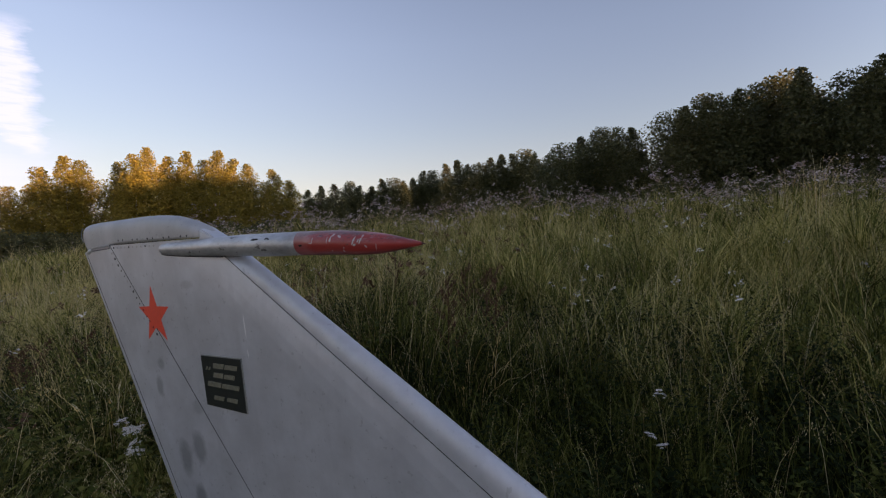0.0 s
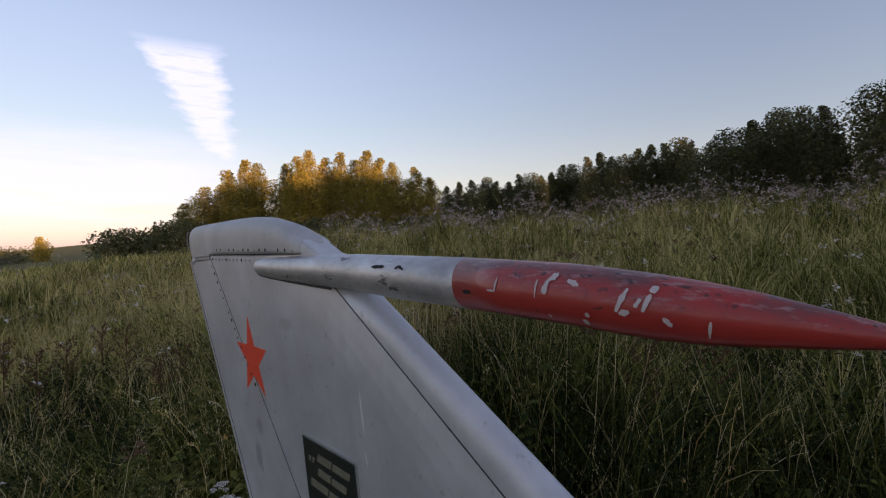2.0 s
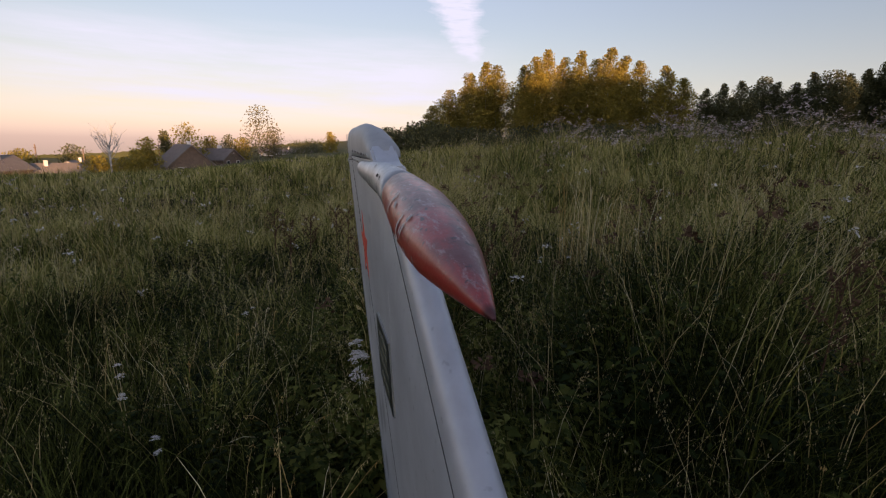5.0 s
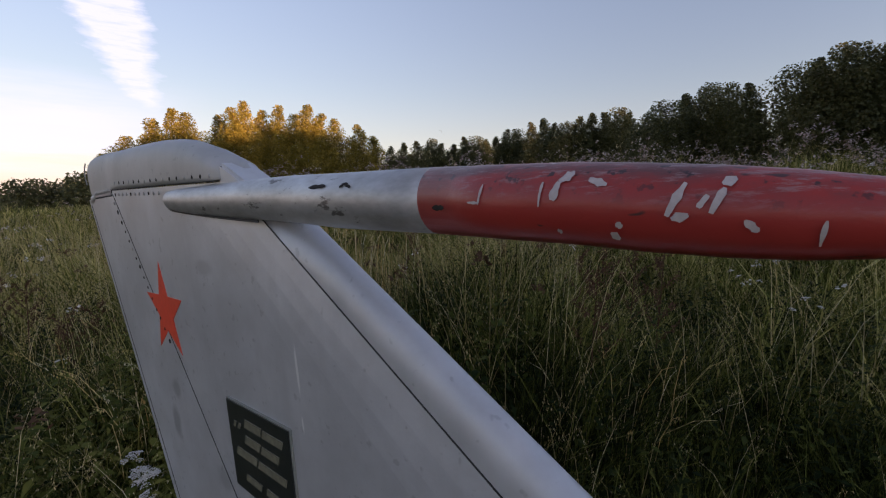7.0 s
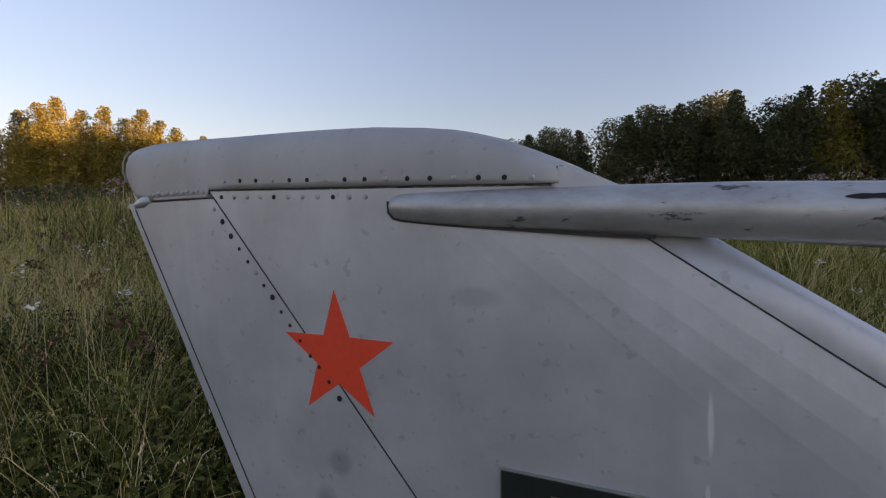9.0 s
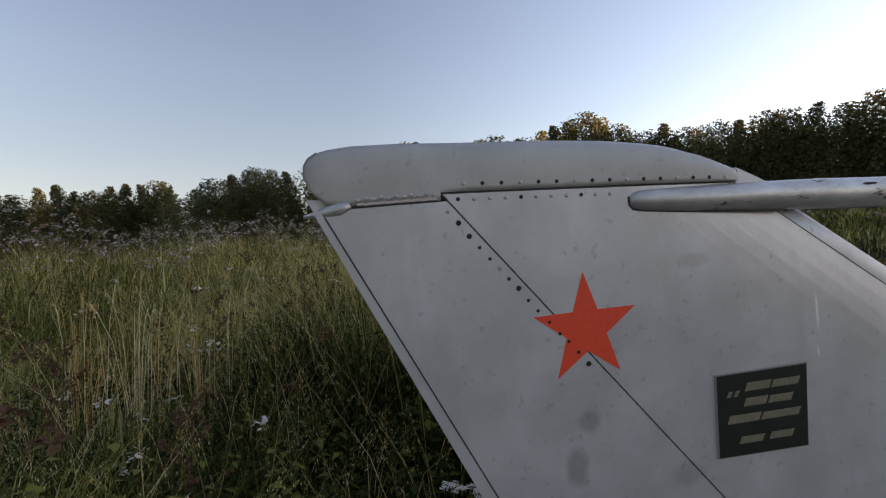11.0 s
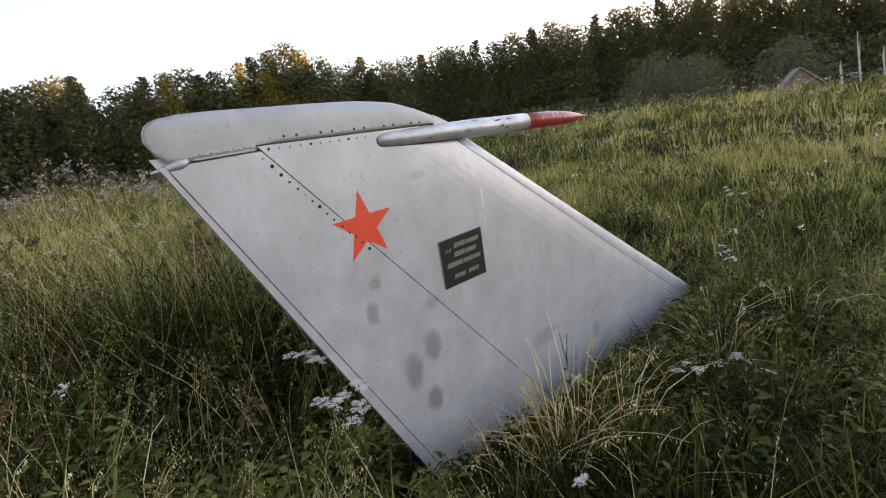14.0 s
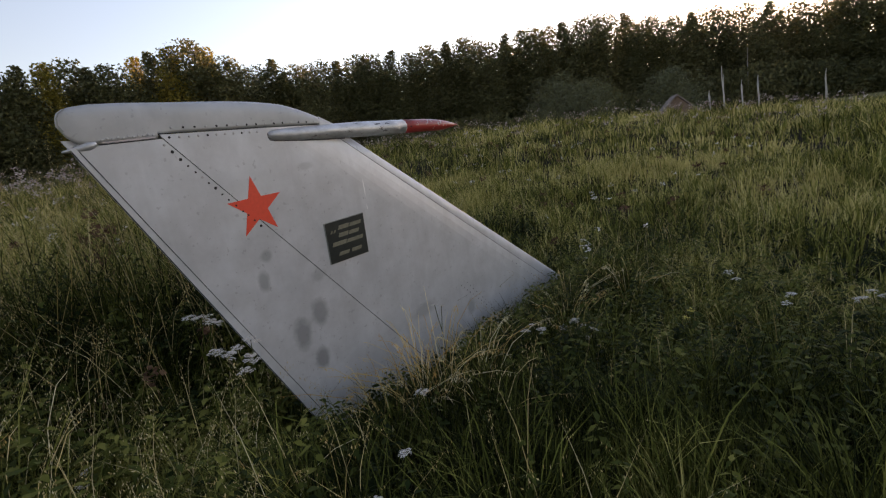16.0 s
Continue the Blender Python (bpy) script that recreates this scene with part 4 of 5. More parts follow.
# ---- village beyond the field ----
def house(long, wide, wall_h, roof_h, wall_mat, label):
    ob = new("house")
    bm = bmesh.new()
    prism(bm, [(-wide / 2, 0), (wide / 2, 0), (wide / 2, wall_h), (0, wall_h + roof_h), (-wide / 2, wall_h)], -long / 2, long / 2)
    part("wall", bm, wall_mat, ob)
    for sgn in (-1, 1):
        bm = bmesh.new()
        prism(bm, [(0, wall_h + roof_h + 0.02), (0, wall_h + roof_h + 0.2), (sgn * (wide / 2 + 0.4), wall_h - 0.15), (sgn * (wide / 2 + 0.4), wall_h - 0.33)], -long / 2 - 0.4, long / 2 + 0.4)
        part("roof", bm, ROOF_GREY, ob, "weathered pitched roof")
    for sx in (-1, 1):
        bm = bmesh.new()
        box(bm, (sx * wide / 4 - 0.4, -long / 2 - 0.05, wall_h * 0.4), (sx * wide / 4 + 0.4, -long / 2 + 0.05, wall_h * 0.85))
        w = part("window", bm, WHITEWASH, ob)
        bm = bmesh.new()
        box(bm, (sx * wide / 4 - 0.3, -long / 2 - 0.07, wall_h * 0.46), (sx * wide / 4 + 0.3, -long / 2 - 0.02, wall_h * 0.79))
        part("pane", bm, GLASS_DARK, w)
    bm = bmesh.new()
    box(bm, (0.6, -0.3, wall_h + roof_h * 0.5), (1.1, 0.2, wall_h + roof_h + 0.7))
    part("chimney", bm, WHITEWASH, ob)
    return tagged(ob, label, "house", "village houses")


stand(house(9, 6.5, 1.6, 3.0, WOOD, "old timber house with a steep gable roof"), -103.9, 88, 0.9, 118)
stand(house(7, 5, 1.8, 1.6, WOOD, "low timber outbuilding beside the old house"), -100.8, 96, 0.6, 150)
stand(house(10, 7, 1.6, 1.6, WHITEWASH, "pale low house in the village"), -113.2, 120, 1.2, 100)
stand(house(9, 6, 1.5, 1.3, WHITEWASH, "pale low house in the village"), -115.5, 110, 1.2, 40)
stand(house(16, 6, 1.6, 1.0, WHITEWASH, "long white farm building"), -93.4, 150, 1.0, 5)
stand(house(8, 6, 2.0, 2.0, WOOD, "timber house at the edge of the village"), -119.0, 105, 1.0, 80)

for az, far, high, wide, leaf, label in (
    (-103.6, 94, 6.2, 3.4, LEAF_SUNLIT, "leafy garden tree behind the house"), (-101.5, 98, 4.4, 2.4, LEAF_SUNLIT, "leafy green garden tree in the village"), (-105.5, 96, 5.4, 1.1, LEAF_ASPEN, "narrow dark garden spruce"),
    (-107.2, 86, 4.2, 2.3, LEAF_SUNLIT, "low orchard tree beside the timber house"), (-108.1, 92, 3.0, 2.0, LEAF_SUNLIT, "low orchard tree beside the timber house"), (-99.6, 118, 4.8, 2.2, LEAF_ASPEN, "dark green garden tree in the village"), (-98.2, 118, 4.2, 2.6, LEAF_SUNLIT, "garden bush in evening sun"),
    (-96.3, 104, 8.4, 4.0, LEAF_PALE, "old pale crack willow in evening sun"), (-94.8, 106, 5.0, 2.6, LEAF_PALE, "pale willow bush in evening sun"), (-90.3, 130, 3.0, 5.0, LEAF_ASPEN, "low hedge in evening sun"),
    (-88.7, 120, 4.0, 2.0, LEAF_SUNLIT, "small birch at the field edge"), (-113.4, 130, 4.5, 3.0, LEAF_ASPEN, "green garden bush beside the village houses"), (-91.9, 140, 3.0, 6.0, LEAF_ASPEN, "low hedge in evening sun"),
    (-117.2, 118, 3.6, 3.4, LEAF_SUNLIT, "green garden bush beside the village houses"), (-111.5, 108, 2.6, 3.0, LEAF_SUNLIT, "green garden bush beside the village houses"), (-109.2, 110, 2.4, 3.0, LEAF_SUNLIT, "green garden bush beside the village houses"),
):
    ob = bush(int(-az * 10), high * 1.25, wide, leaf, label, 1300, 0.2)
    stand(ob, az, far, 0.3)
    tagged(ob, group="village greenery")


def bare_tree(seed, high):
    rnd = random.Random(seed)
    ob = new("bare_tree")
    bm = bmesh.new()
    tube(bm, [(0, 0, -0.3), (0.05, 0, high * 0.25), (0, 0.05, high * 0.55)], [0.22, 0.17, 0.09], 7)
    part("trunk", bm, BARK_WHITE, ob)
    bm = bmesh.new()
    for k in range(16):
        a, z0, ln = rnd.uniform(0, 6.28), high * rnd.uniform(0.22, 0.55), high * rnd.uniform(0.3, 0.5)
        e = Vector((math.cos(a) * ln * 0.55, math.sin(a) * ln * 0.55, z0 + ln * 0.85))
        mid = Vector((math.cos(a) * ln * 0.3, math.sin(a) * ln * 0.3, z0 + ln * 0.35))
        tube(bm, [(0, 0, z0), mid, e], [0.07, 0.05, 0.015], 5)
        for _ in range(7):
            p = mid.lerp(e, rnd.random())
            q = p + Vector((rnd.uniform(-1, 1), rnd.uniform(-1, 1), rnd.uniform(0.2, 1.1))) * ln * 0.3
            tube(bm, [p, q], [0.028, 0.01], 4)
    part("branches", bm, BARK_WHITE, ob)
    return tagged(ob, "bare pale tree standing in evening sun", "tree")


stand(bare_tree(3, 8.6), -110.4, 96, 0.2)
for az, far, high in ((-116.0, 118, 5.4), (-112.5, 118, 4.6), (-106.2, 120, 5.5)):
    bm = bmesh.new()
    tube(bm, [(0, 0, -0.3), (0.02, 0, high)], [0.13, 0.10], 7)
    box(bm, (-0.8, -0.05, high - 0.7), (0.8, 0.05, high - 0.58))
    stand(tagged(new("utility_pole", finish("utility_pole", bm, WOOD)), "grey wooden power pole in the village", "pole", "power poles"), az, far, 0.2, 40)


def far_ridge():
    """Low wooded hills on the horizon."""
    g = np.random.default_rng(8)
    az = np.radians(np.arange(-150, -44, 0.25))
    verts = []
    for far, lift in ((900, 0), (915, 1)):
        for a in az:
            h = (3.5 + 3.0 * math.sin(a * 9) + 2.0 * math.sin(a * 23 + 1) + g.random() * 1.6) if lift else -10
            x, y = far * math.sin(a), far * math.cos(a)
            verts.append((x, y, float(ground_z(x, y)) + h))
    n = len(az)
    i = np.arange(n - 1)
    quads = np.stack([i, i + 1, i + 1 + n, i + n], -1)
    me = mesh_from("backdrop", np.array(verts), quads.ravel(), np.full(n - 1, 4), LEAF_ASPEN)
    tagged(new("backdrop", me), "distant wooded hills on the horizon", "hills", kind="structure")


far_ridge()

# ---- meadow ----
rng = np.random.default_rng(21)


def scatter(count, r0, r1, az0=-150.0, az1=125.0, power=1.0):
    """Random places in a ring sector round the fin."""
    u = rng.random(count) ** power
    r = np.sqrt(r0 * r0 + (r1 * r1 - r0 * r0) * u)
    a = np.radians(az0 + (az1 - az0) * rng.random(count))
    x, y = 0.4 + r * np.sin(a), -0.5 + r * np.cos(a)
    return clear_fin(x, y)


def clear_fin(x, y):
    """Leaves out what would stand inside the fin."""
    keep = ~((x > -0.15) & (x < 3.2) & (y > -0.02) & (y < 0.19))
    return x[keep], y[keep]


def tall(x, y):
    """Height of the grass from place to place."""
    d, az = np.hypot(x, y), np.degrees(np.arctan2(x, y))
    by_az = np.interp(az, (-180, -120, -100, -80, -60, -40, 20, 36, 55, 90, 180), (0.40, 0.44, 0.48, 0.72, 0.88, 0.92, 0.90, 0.62, 0.40, 0.36, 0.36))
    h = 0.40 + (by_az - 0.40) * np.clip((d - 0.35) / 1.1, 0, 1)
    fine = np.sin(x * 6.1 + 2.2 * np.sin(y * 3.3)) * np.sin(y * 5.7 + 2.0 * np.sin(x * 4.1 + 1))
    patch = 0.85 + 0.26 * fine + 0.33 * np.sin(x * 1.3 + 2 * np.sin(y * 0.7)) * np.sin(y * 1.1 + 1.5 * np.sin(x * 0.8))
    front = (x > -0.35) & (x < 3.3) & (y > -0.55) & (y < 0.05)
    return np.where(front, np.interp(x, (0.0, 0.9), (0.24, 0.22)) + 0.20 * np.clip(-y / 0.5, 0, 1), h * patch)


def blades(x, y, h, width, segs, droop, heading=None):
    """Tapering bent blades as arrays of corners and faces."""
    n = len(x)
    z = ground_z(x, y) - 0.02
    a = rng.random(n) * 2 * np.pi if heading is None else heading
    lean = h * droop * (0.25 + rng.random(n))
    dx, dy = np.cos(a), np.sin(a)
    b = a + np.pi / 2 + rng.normal(0, 0.5, n)
    wx, wy = np.cos(b) * width / 2, np.sin(b) * width / 2
    vs = []
    for s in range(segs + 1):
        t = s / segs
        px, py = x + dx * lean * t**2.0, y + dy * lean * t**2.0
        pz = z + h * (t - 0.32 * droop * t**3)
        if s < segs:
            k = 1 - 0.55 * t
            vs += [np.stack([px - wx * k, py - wy * k, pz], -1), np.stack([px + wx * k, py + wy * k, pz], -1)]
        else:
            vs.append(np.stack([px, py, pz], -1))
    m = 2 * segs + 1
    verts = np.stack(vs, 1).reshape(-1, 3)
    base = np.arange(n)[:, None] * m
    pieces, sizes = [], []
    for s in range(segs - 1):
        pieces.append(base + [2 * s, 2 * s + 1, 2 * s + 3, 2 * s + 2])
        sizes.append(4)
    pieces.append(base + [2 * segs - 2, 2 * segs - 1, 2 * segs])
    sizes.append(3)
    return verts, np.concatenate(pieces, 1).ravel(), np.tile(sizes, n)


def merged(name, sets, material, label, category):
    v, f, s, off = [], [], [], 0
    for verts, flat, sizes in sets:
        v.append(verts)
        f.append(flat + off)
        s.append(sizes)
        off += len(verts)
    ob = new(name, mesh_from(name, np.concatenate(v), np.concatenate(f), np.concatenate(s), material))
    return tagged(ob, label, category, kind="stuff")


def grass():
    sets = []
    for count, r0, r1, az0, az1, w, segs in (
        (170000, 0.0, 3.2, -180, 180, 0.0044, 3), (200000, 3.2, 8.0, -140, 134, 0.0092, 2), (130000, 8.0, 17.0, -135, 128, 0.019, 2), (26000, 17.0, 45.0, -130, -60, 0.05, 1),
    ):
        x, y = scatter(count // 3, r0, r1, az0, az1)
        h = tall(x, y) * (0.22 + 0.78 * rng.random(len(x)) ** (1.8 if r1 < 9 else 1.0))
        sets.append(blades(x, y, h, w * (0.6 + 0.8 * rng.random(len(x))), segs, 0.45))
        # the rest stands in tufts that lean apart
        cx, cy = scatter(count * 2 // 3 // 24, r0, r1, az0, az1)
        tuft = 0.38 + 0.9 * rng.random(len(cx)) ** (1.5 if r1 < 9 else 1.0)
        ox, oy = rng.normal(0, 0.045, (2, len(cx), 24)) * (1 + r0 / 8)
        x, y = (cx[:, None] + ox).ravel(), (cy[:, None] + oy).ravel()
        a = np.arctan2(oy, ox).ravel() + rng.normal(0, 0.4, x.size)
        tf = np.repeat(tuft, 24)
        ok = ~((x > -0.15) & (x < 3.2) & (y > -0.02) & (y < 0.19))
        x, y, a, tf = x[ok], y[ok], a[ok], tf[ok]
        h = tall(x, y) * tf * (0.55 + 0.6 * rng.random(len(x)))
        sets.append(blades(x, y, h, w * (0.8 + 1.0 * rng.random(len(x))), segs, 0.6, a))
    return sets


merged("meadow_grass", grass(), GRASS, "tall uncut meadow grass, green mixed with straw", "grass")


def seed_grass(count, r0, r1, az0, az1, size):
    """Dry flowering stalks with a loose nodding panicle."""
    x, y = scatter(count, r0, r1, az0, az1)
    n = len(x)
    h = tall(x, y) * (1.15 + 0.5 * rng.random(n))
    stalk = blades(x, y, h, 0.0034 * size, 3, 0.5)
    top = stalk[0].reshape(n, 7, 3)
    sets = [stalk]
    for k in range(16):
        t = 0.25 + 0.75 * rng.random(n)[:, None]
        c = top[:, 4] * (1 - t) + top[:, 6] * t
        o = rng.normal(size=(n, 3)) * 0.010 * size
        d = rng.normal(size=(n, 3)) * 0.35 + [0, 0, -1.0]
        d /= np.linalg.norm(d, axis=1, keepdims=True)
        side = np.cross(d, rng.normal(size=(n, 3)))
        side /= np.linalg.norm(side, axis=1, keepdims=True)
        ln, wd = 0.010 * size, 0.0017 * size
        verts = np.stack([c + o, c + o + d * ln * 0.5 + side * wd, c + o + d * ln, c + o + d * ln * 0.5 - side * wd], 1).reshape(-1, 3)
        base = np.arange(n)[:, None] * 4
        sets.append((verts, (base + [0, 1, 2, 3]).ravel(), np.full(n, 4)))
    return sets


merged("seed_grass", seed_grass(900, 0.3, 3.5, -160, 150, 1.0) + seed_grass(500, 0.8, 4.5, -70, -8, 1.2) + seed_grass(3000, 0.8, 9, -150, -62, 1.1) + seed_grass(5200, 3.0, 14, -130, 40, 1.5) + seed_grass(1300, 2.5, 14, 40, 105, 1.3) + seed_grass(250, 1.0, 4.0, -40, 60, 1.1), STRAW, "dry seeding grass stalks above the meadow", "grass")


def weeds(count, r0, r1, az0, az1, size, high=1.0):
    """Leafy stems with pointed leaves in turns up the stalk."""
    x, y = scatter(count, r0, r1, az0, az1)
    n = len(x)
    z0 = ground_z(x, y)
    h = np.minimum(tall(x, y) * (0.55 + 0.5 * rng.random(n)) * high, 0.95)
    sets = [blades(x, y, h, 0.006 * size, 2, 0.15)]
    for k in range(18):
        t = 0.12 + 0.88 * (k + rng.random(n)) / 18
        a = k * 2.4 + rng.random(n) * 0.9 + x * 9
        ln = (0.045 + 0.045 * rng.random(n)) * size * (1.15 - 0.6 * t)
        drop = -0.25 + 0.55 * rng.random(n)
        out = np.stack([np.cos(a), np.sin(a), drop], -1)
        side = np.stack([-np.sin(a), np.cos(a), 0.25 * rng.normal(size=n)], -1)
        c = np.stack([x, y, z0 + h * t], -1)
        w = (ln * (0.19 + 0.1 * rng.random(n)))[:, None]
        ln = ln[:, None]
        sag = np.array([0, 0, -0.28])
        p = [c, c + out * ln * 0.38 + side * w, c + out * ln * 0.38 - side * w, c + out * ln * 0.42 + sag * ln * 0.12, c + (out + sag) * ln]
        verts = np.stack(p, 1).reshape(-1, 3)
        base = np.arange(n)[:, None] * 5
        sets.append((verts, np.concatenate([base + [0, 3, 1], base + [0, 2, 3], base + [1, 3, 4], base + [3, 2, 4]], 1).ravel(), np.full(4 * n, 3)))
    return sets


merged(
    "meadow_weeds",
    weeds(800, 0.2, 3.4, -180, 180, 0.9) + weeds(600, 0.5, 2.3, -80, -5, 1.25) + weeds(500, 0.4, 3.4, 60, 160, 1.1) + weeds(1500, 3.4, 11, -130, 40, 1.15) + weeds(1100, 2.4, 12, 38, 104, 0.75),
    WEED, "leafy green weeds among the grass", "weeds",
)
# low leafy layer whose dark colour makes the shaded gaps under the grass
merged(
    "undergrowth", weeds(4200, 0.35, 4.6, -110, 70, 1.0, 0.82) + weeds(600, 0.5, 4.0, 70, 150, 1.0, 0.9), SHADE_LEAF,
    "dense leafy undergrowth below the grass, shade put into its near-black green", "weeds",
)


def heads(count, r0, r1, az0, az1, size, florets, above=1.12, stem=0.005):
    """Branching flower tops: a stalk and a flat spray of florets."""
    x, y = scatter(count, r0, r1, az0, az1)
    n = len(x)
    h = tall(x, y) * (above - 0.15 + 0.35 * rng.random(n))
    stalk = blades(x, y, h, stem, 2, 0.10)
    tip_ = stalk[0].reshape(n, 5, 3)[:, 4]
    flow = []
    for k in range(florets):
        a, r = rng.random(n) * 6.283, np.sqrt(rng.random(n)) * 0.055 * size
        c = tip_ + np.stack([np.cos(a) * r, np.sin(a) * r, (0.01 - 0.35 * r) + rng.normal(size=n) * 0.018 * size], -1)
        s = (0.010 + 0.010 * rng.random(n)) * size
        b = rng.random(n) * 6.283
        u = np.stack([np.cos(b), np.sin(b), rng.normal(size=n) * 0.4], -1) * s[:, None]
        v = np.stack([-np.sin(b), np.cos(b), rng.normal(size=n) * 0.4], -1) * s[:, None]
        verts = np.stack([c - u, c + v, c + u, c - v], 1).reshape(-1, 3)
        flow.append((verts, (np.arange(n)[:, None] * 4 + [0, 1, 2, 3]).ravel(), np.full(n, 4)))
    return [stalk], flow


s1, f1 = heads(1500, 9.5, 15.5, -60, 42, 1.35, 11, 1.22, 0.012)
s2, f2 = heads(420, 11.0, 15.5, 42, 100, 1.2, 8, 1.15, 0.01)
s3, f3 = heads(230, 2.0, 9.0, -125, 95, 0.75, 11, 1.05)
s4, f4 = heads(260, 5.0, 15.0, -125, -62, 0.9, 7, 1.05)
merged("flower_stalks", s1 + s2 + s3 + s4, WEED, "green stalks of the faded meadow flowers", "stalks")
merged("faded_flowers", f1 + f2 + f4, FLUFF, "pale pinkish faded flower heads along the crest", "flowers")
merged("meadow_flowers", f3, PETAL, "small white flower heads in the meadow", "flowers")
s5, f5 = heads(90, 1.2, 7.5, -80, -5, 1.0, 26, 0.98, 0.006)
s6, f6 = heads(60, 3.0, 12, 45, 100, 1.1, 24, 0.9, 0.008)
merged("russet_dock", s5 + f5 + s6 + f6, RUSSET, "withered russet-brown dock stands in the meadow", "weeds")


# ---- single plants by the fin ----
def head_mesh(seed, radius, material):
    """A flat head of small separate umbels, each a dome of tiny florets."""
    rnd = random.Random(seed)
    bm = bmesh.new()
    for u in range(9):
        ua, ur = u * 2.399 + rnd.random(), radius * 0.82 * math.sqrt((u + 0.3) / 9)
        hub = Vector((ur * math.cos(ua), ur * math.sin(ua), radius * rnd.uniform(-0.3, 0.25)))
        size = radius * rnd.uniform(0.24, 0.36)
        for k in range(13):
            a, r = k * 2.399, size * math.sqrt((k + 0.5) / 13)
            c = hub + Vector((r * math.cos(a), r * math.sin(a), 0.45 * size * (1 - (r / size) ** 2) + rnd.uniform(-0.12, 0.12) * size))
            s = size * rnd.uniform(0.2, 0.34)
            ring = [bm.verts.new(c + Vector((s * math.cos(j * 1.5708 + k), s * math.sin(j * 1.5708 + k), rnd.uniform(-0.4, 0.2) * s))) for j in range(4)]
            mid = bm.verts.new(c + Vector((0, 0, 0.5 * s)))
            for j in range(4):
                bm.faces.new((ring[j], ring[(j + 1) % 4], mid))
        bm.faces.new([bm.verts.new(v) for v in (hub - Vector((0, 0, 1.1 * size)), hub + Vector((0.06 * size, 0, 0)), hub - Vector((0.06 * size, 0, 0)))])
    return finish("flower_head", bm, material)


HEADS = [head_mesh(k, 0.034, PETAL) for k in range(3)]
YELLOW_HEAD = head_mesh(9, 0.022, YELLOW)
PINK_HEAD = head_mesh(10, 0.02, FLUFF)


def umbel_plant(name, tops, label, group, meshes, size=1.0, seed=0):
    """A stalk that forks to a flower head at each of the given places."""
    rnd = random.Random(seed)
    cx = sum(p[0] for p in tops) / len(tops) + rnd.uniform(-0.05, 0.05)
    cy = sum(p[1] for p in tops) / len(tops) + rnd.uniform(-0.05, 0.05)
    g = float(ground_z(cx, cy))
    ob = new(name)
    ob.location = (cx, cy, g)
    low = min(p[2] for p in tops) - g
    fork = Vector((0.01, 0.0, max(low * 0.55, low - 0.16)))
    bm = bmesh.new()
    tube(bm, [(0, 0, -0.03), (rnd.uniform(-0.02, 0.02), 0, fork.z * 0.5), fork], [0.004, 0.0035, 0.003], 6)
    part("stem", bm, WEED, ob)
    for i, p in enumerate(tops):
        e = Vector((p[0] - cx, p[1] - cy, p[2] - g))
        bm = bmesh.new()
        tube(bm, [fork, fork.lerp(e, 0.6) + Vector((0, 0, -0.012)), e], [0.003, 0.0022, 0.002], 5)
        part("branch", bm, WEED, ob)
        h = new("flower_head", meshes[(i + seed) % len(meshes)])
        h.parent = ob
        h.location = e
        s = size * rnd.uniform(0.85, 1.15)
        h.scale = (s, s, s)
        h.rotation_euler = (rnd.uniform(-0.35, 0.35), rnd.uniform(-0.35, 0.35), rnd.uniform(0, 6))
    for k in range(7):
        t, a = 0.15 + 0.11 * k, k * 2.4
        c = fork * t
        o = Vector((math.cos(a), math.sin(a), 0.45))
        w = Vector((-math.sin(a), math.cos(a), 0)) * 0.009
        ln = 0.085 * (1.2 - t)
        bm = bmesh.new()
        vs = [bm.verts.new(q) for q in (c, c + o * ln * 0.4 + w, c + o * ln * 0.45 - Vector((0, 0, 0.004)), c + o * ln * 0.4 - w, c + o * ln - Vector((0, 0, ln * 0.35)))]
        for f in ((0, 2, 1), (0, 3, 2), (1, 2, 4), (2, 3, 4)):
            bm.faces.new([vs[i] for i in f])
        part("leaf", bm, WEED, ob)
    return tagged(ob, label, "flower", group)


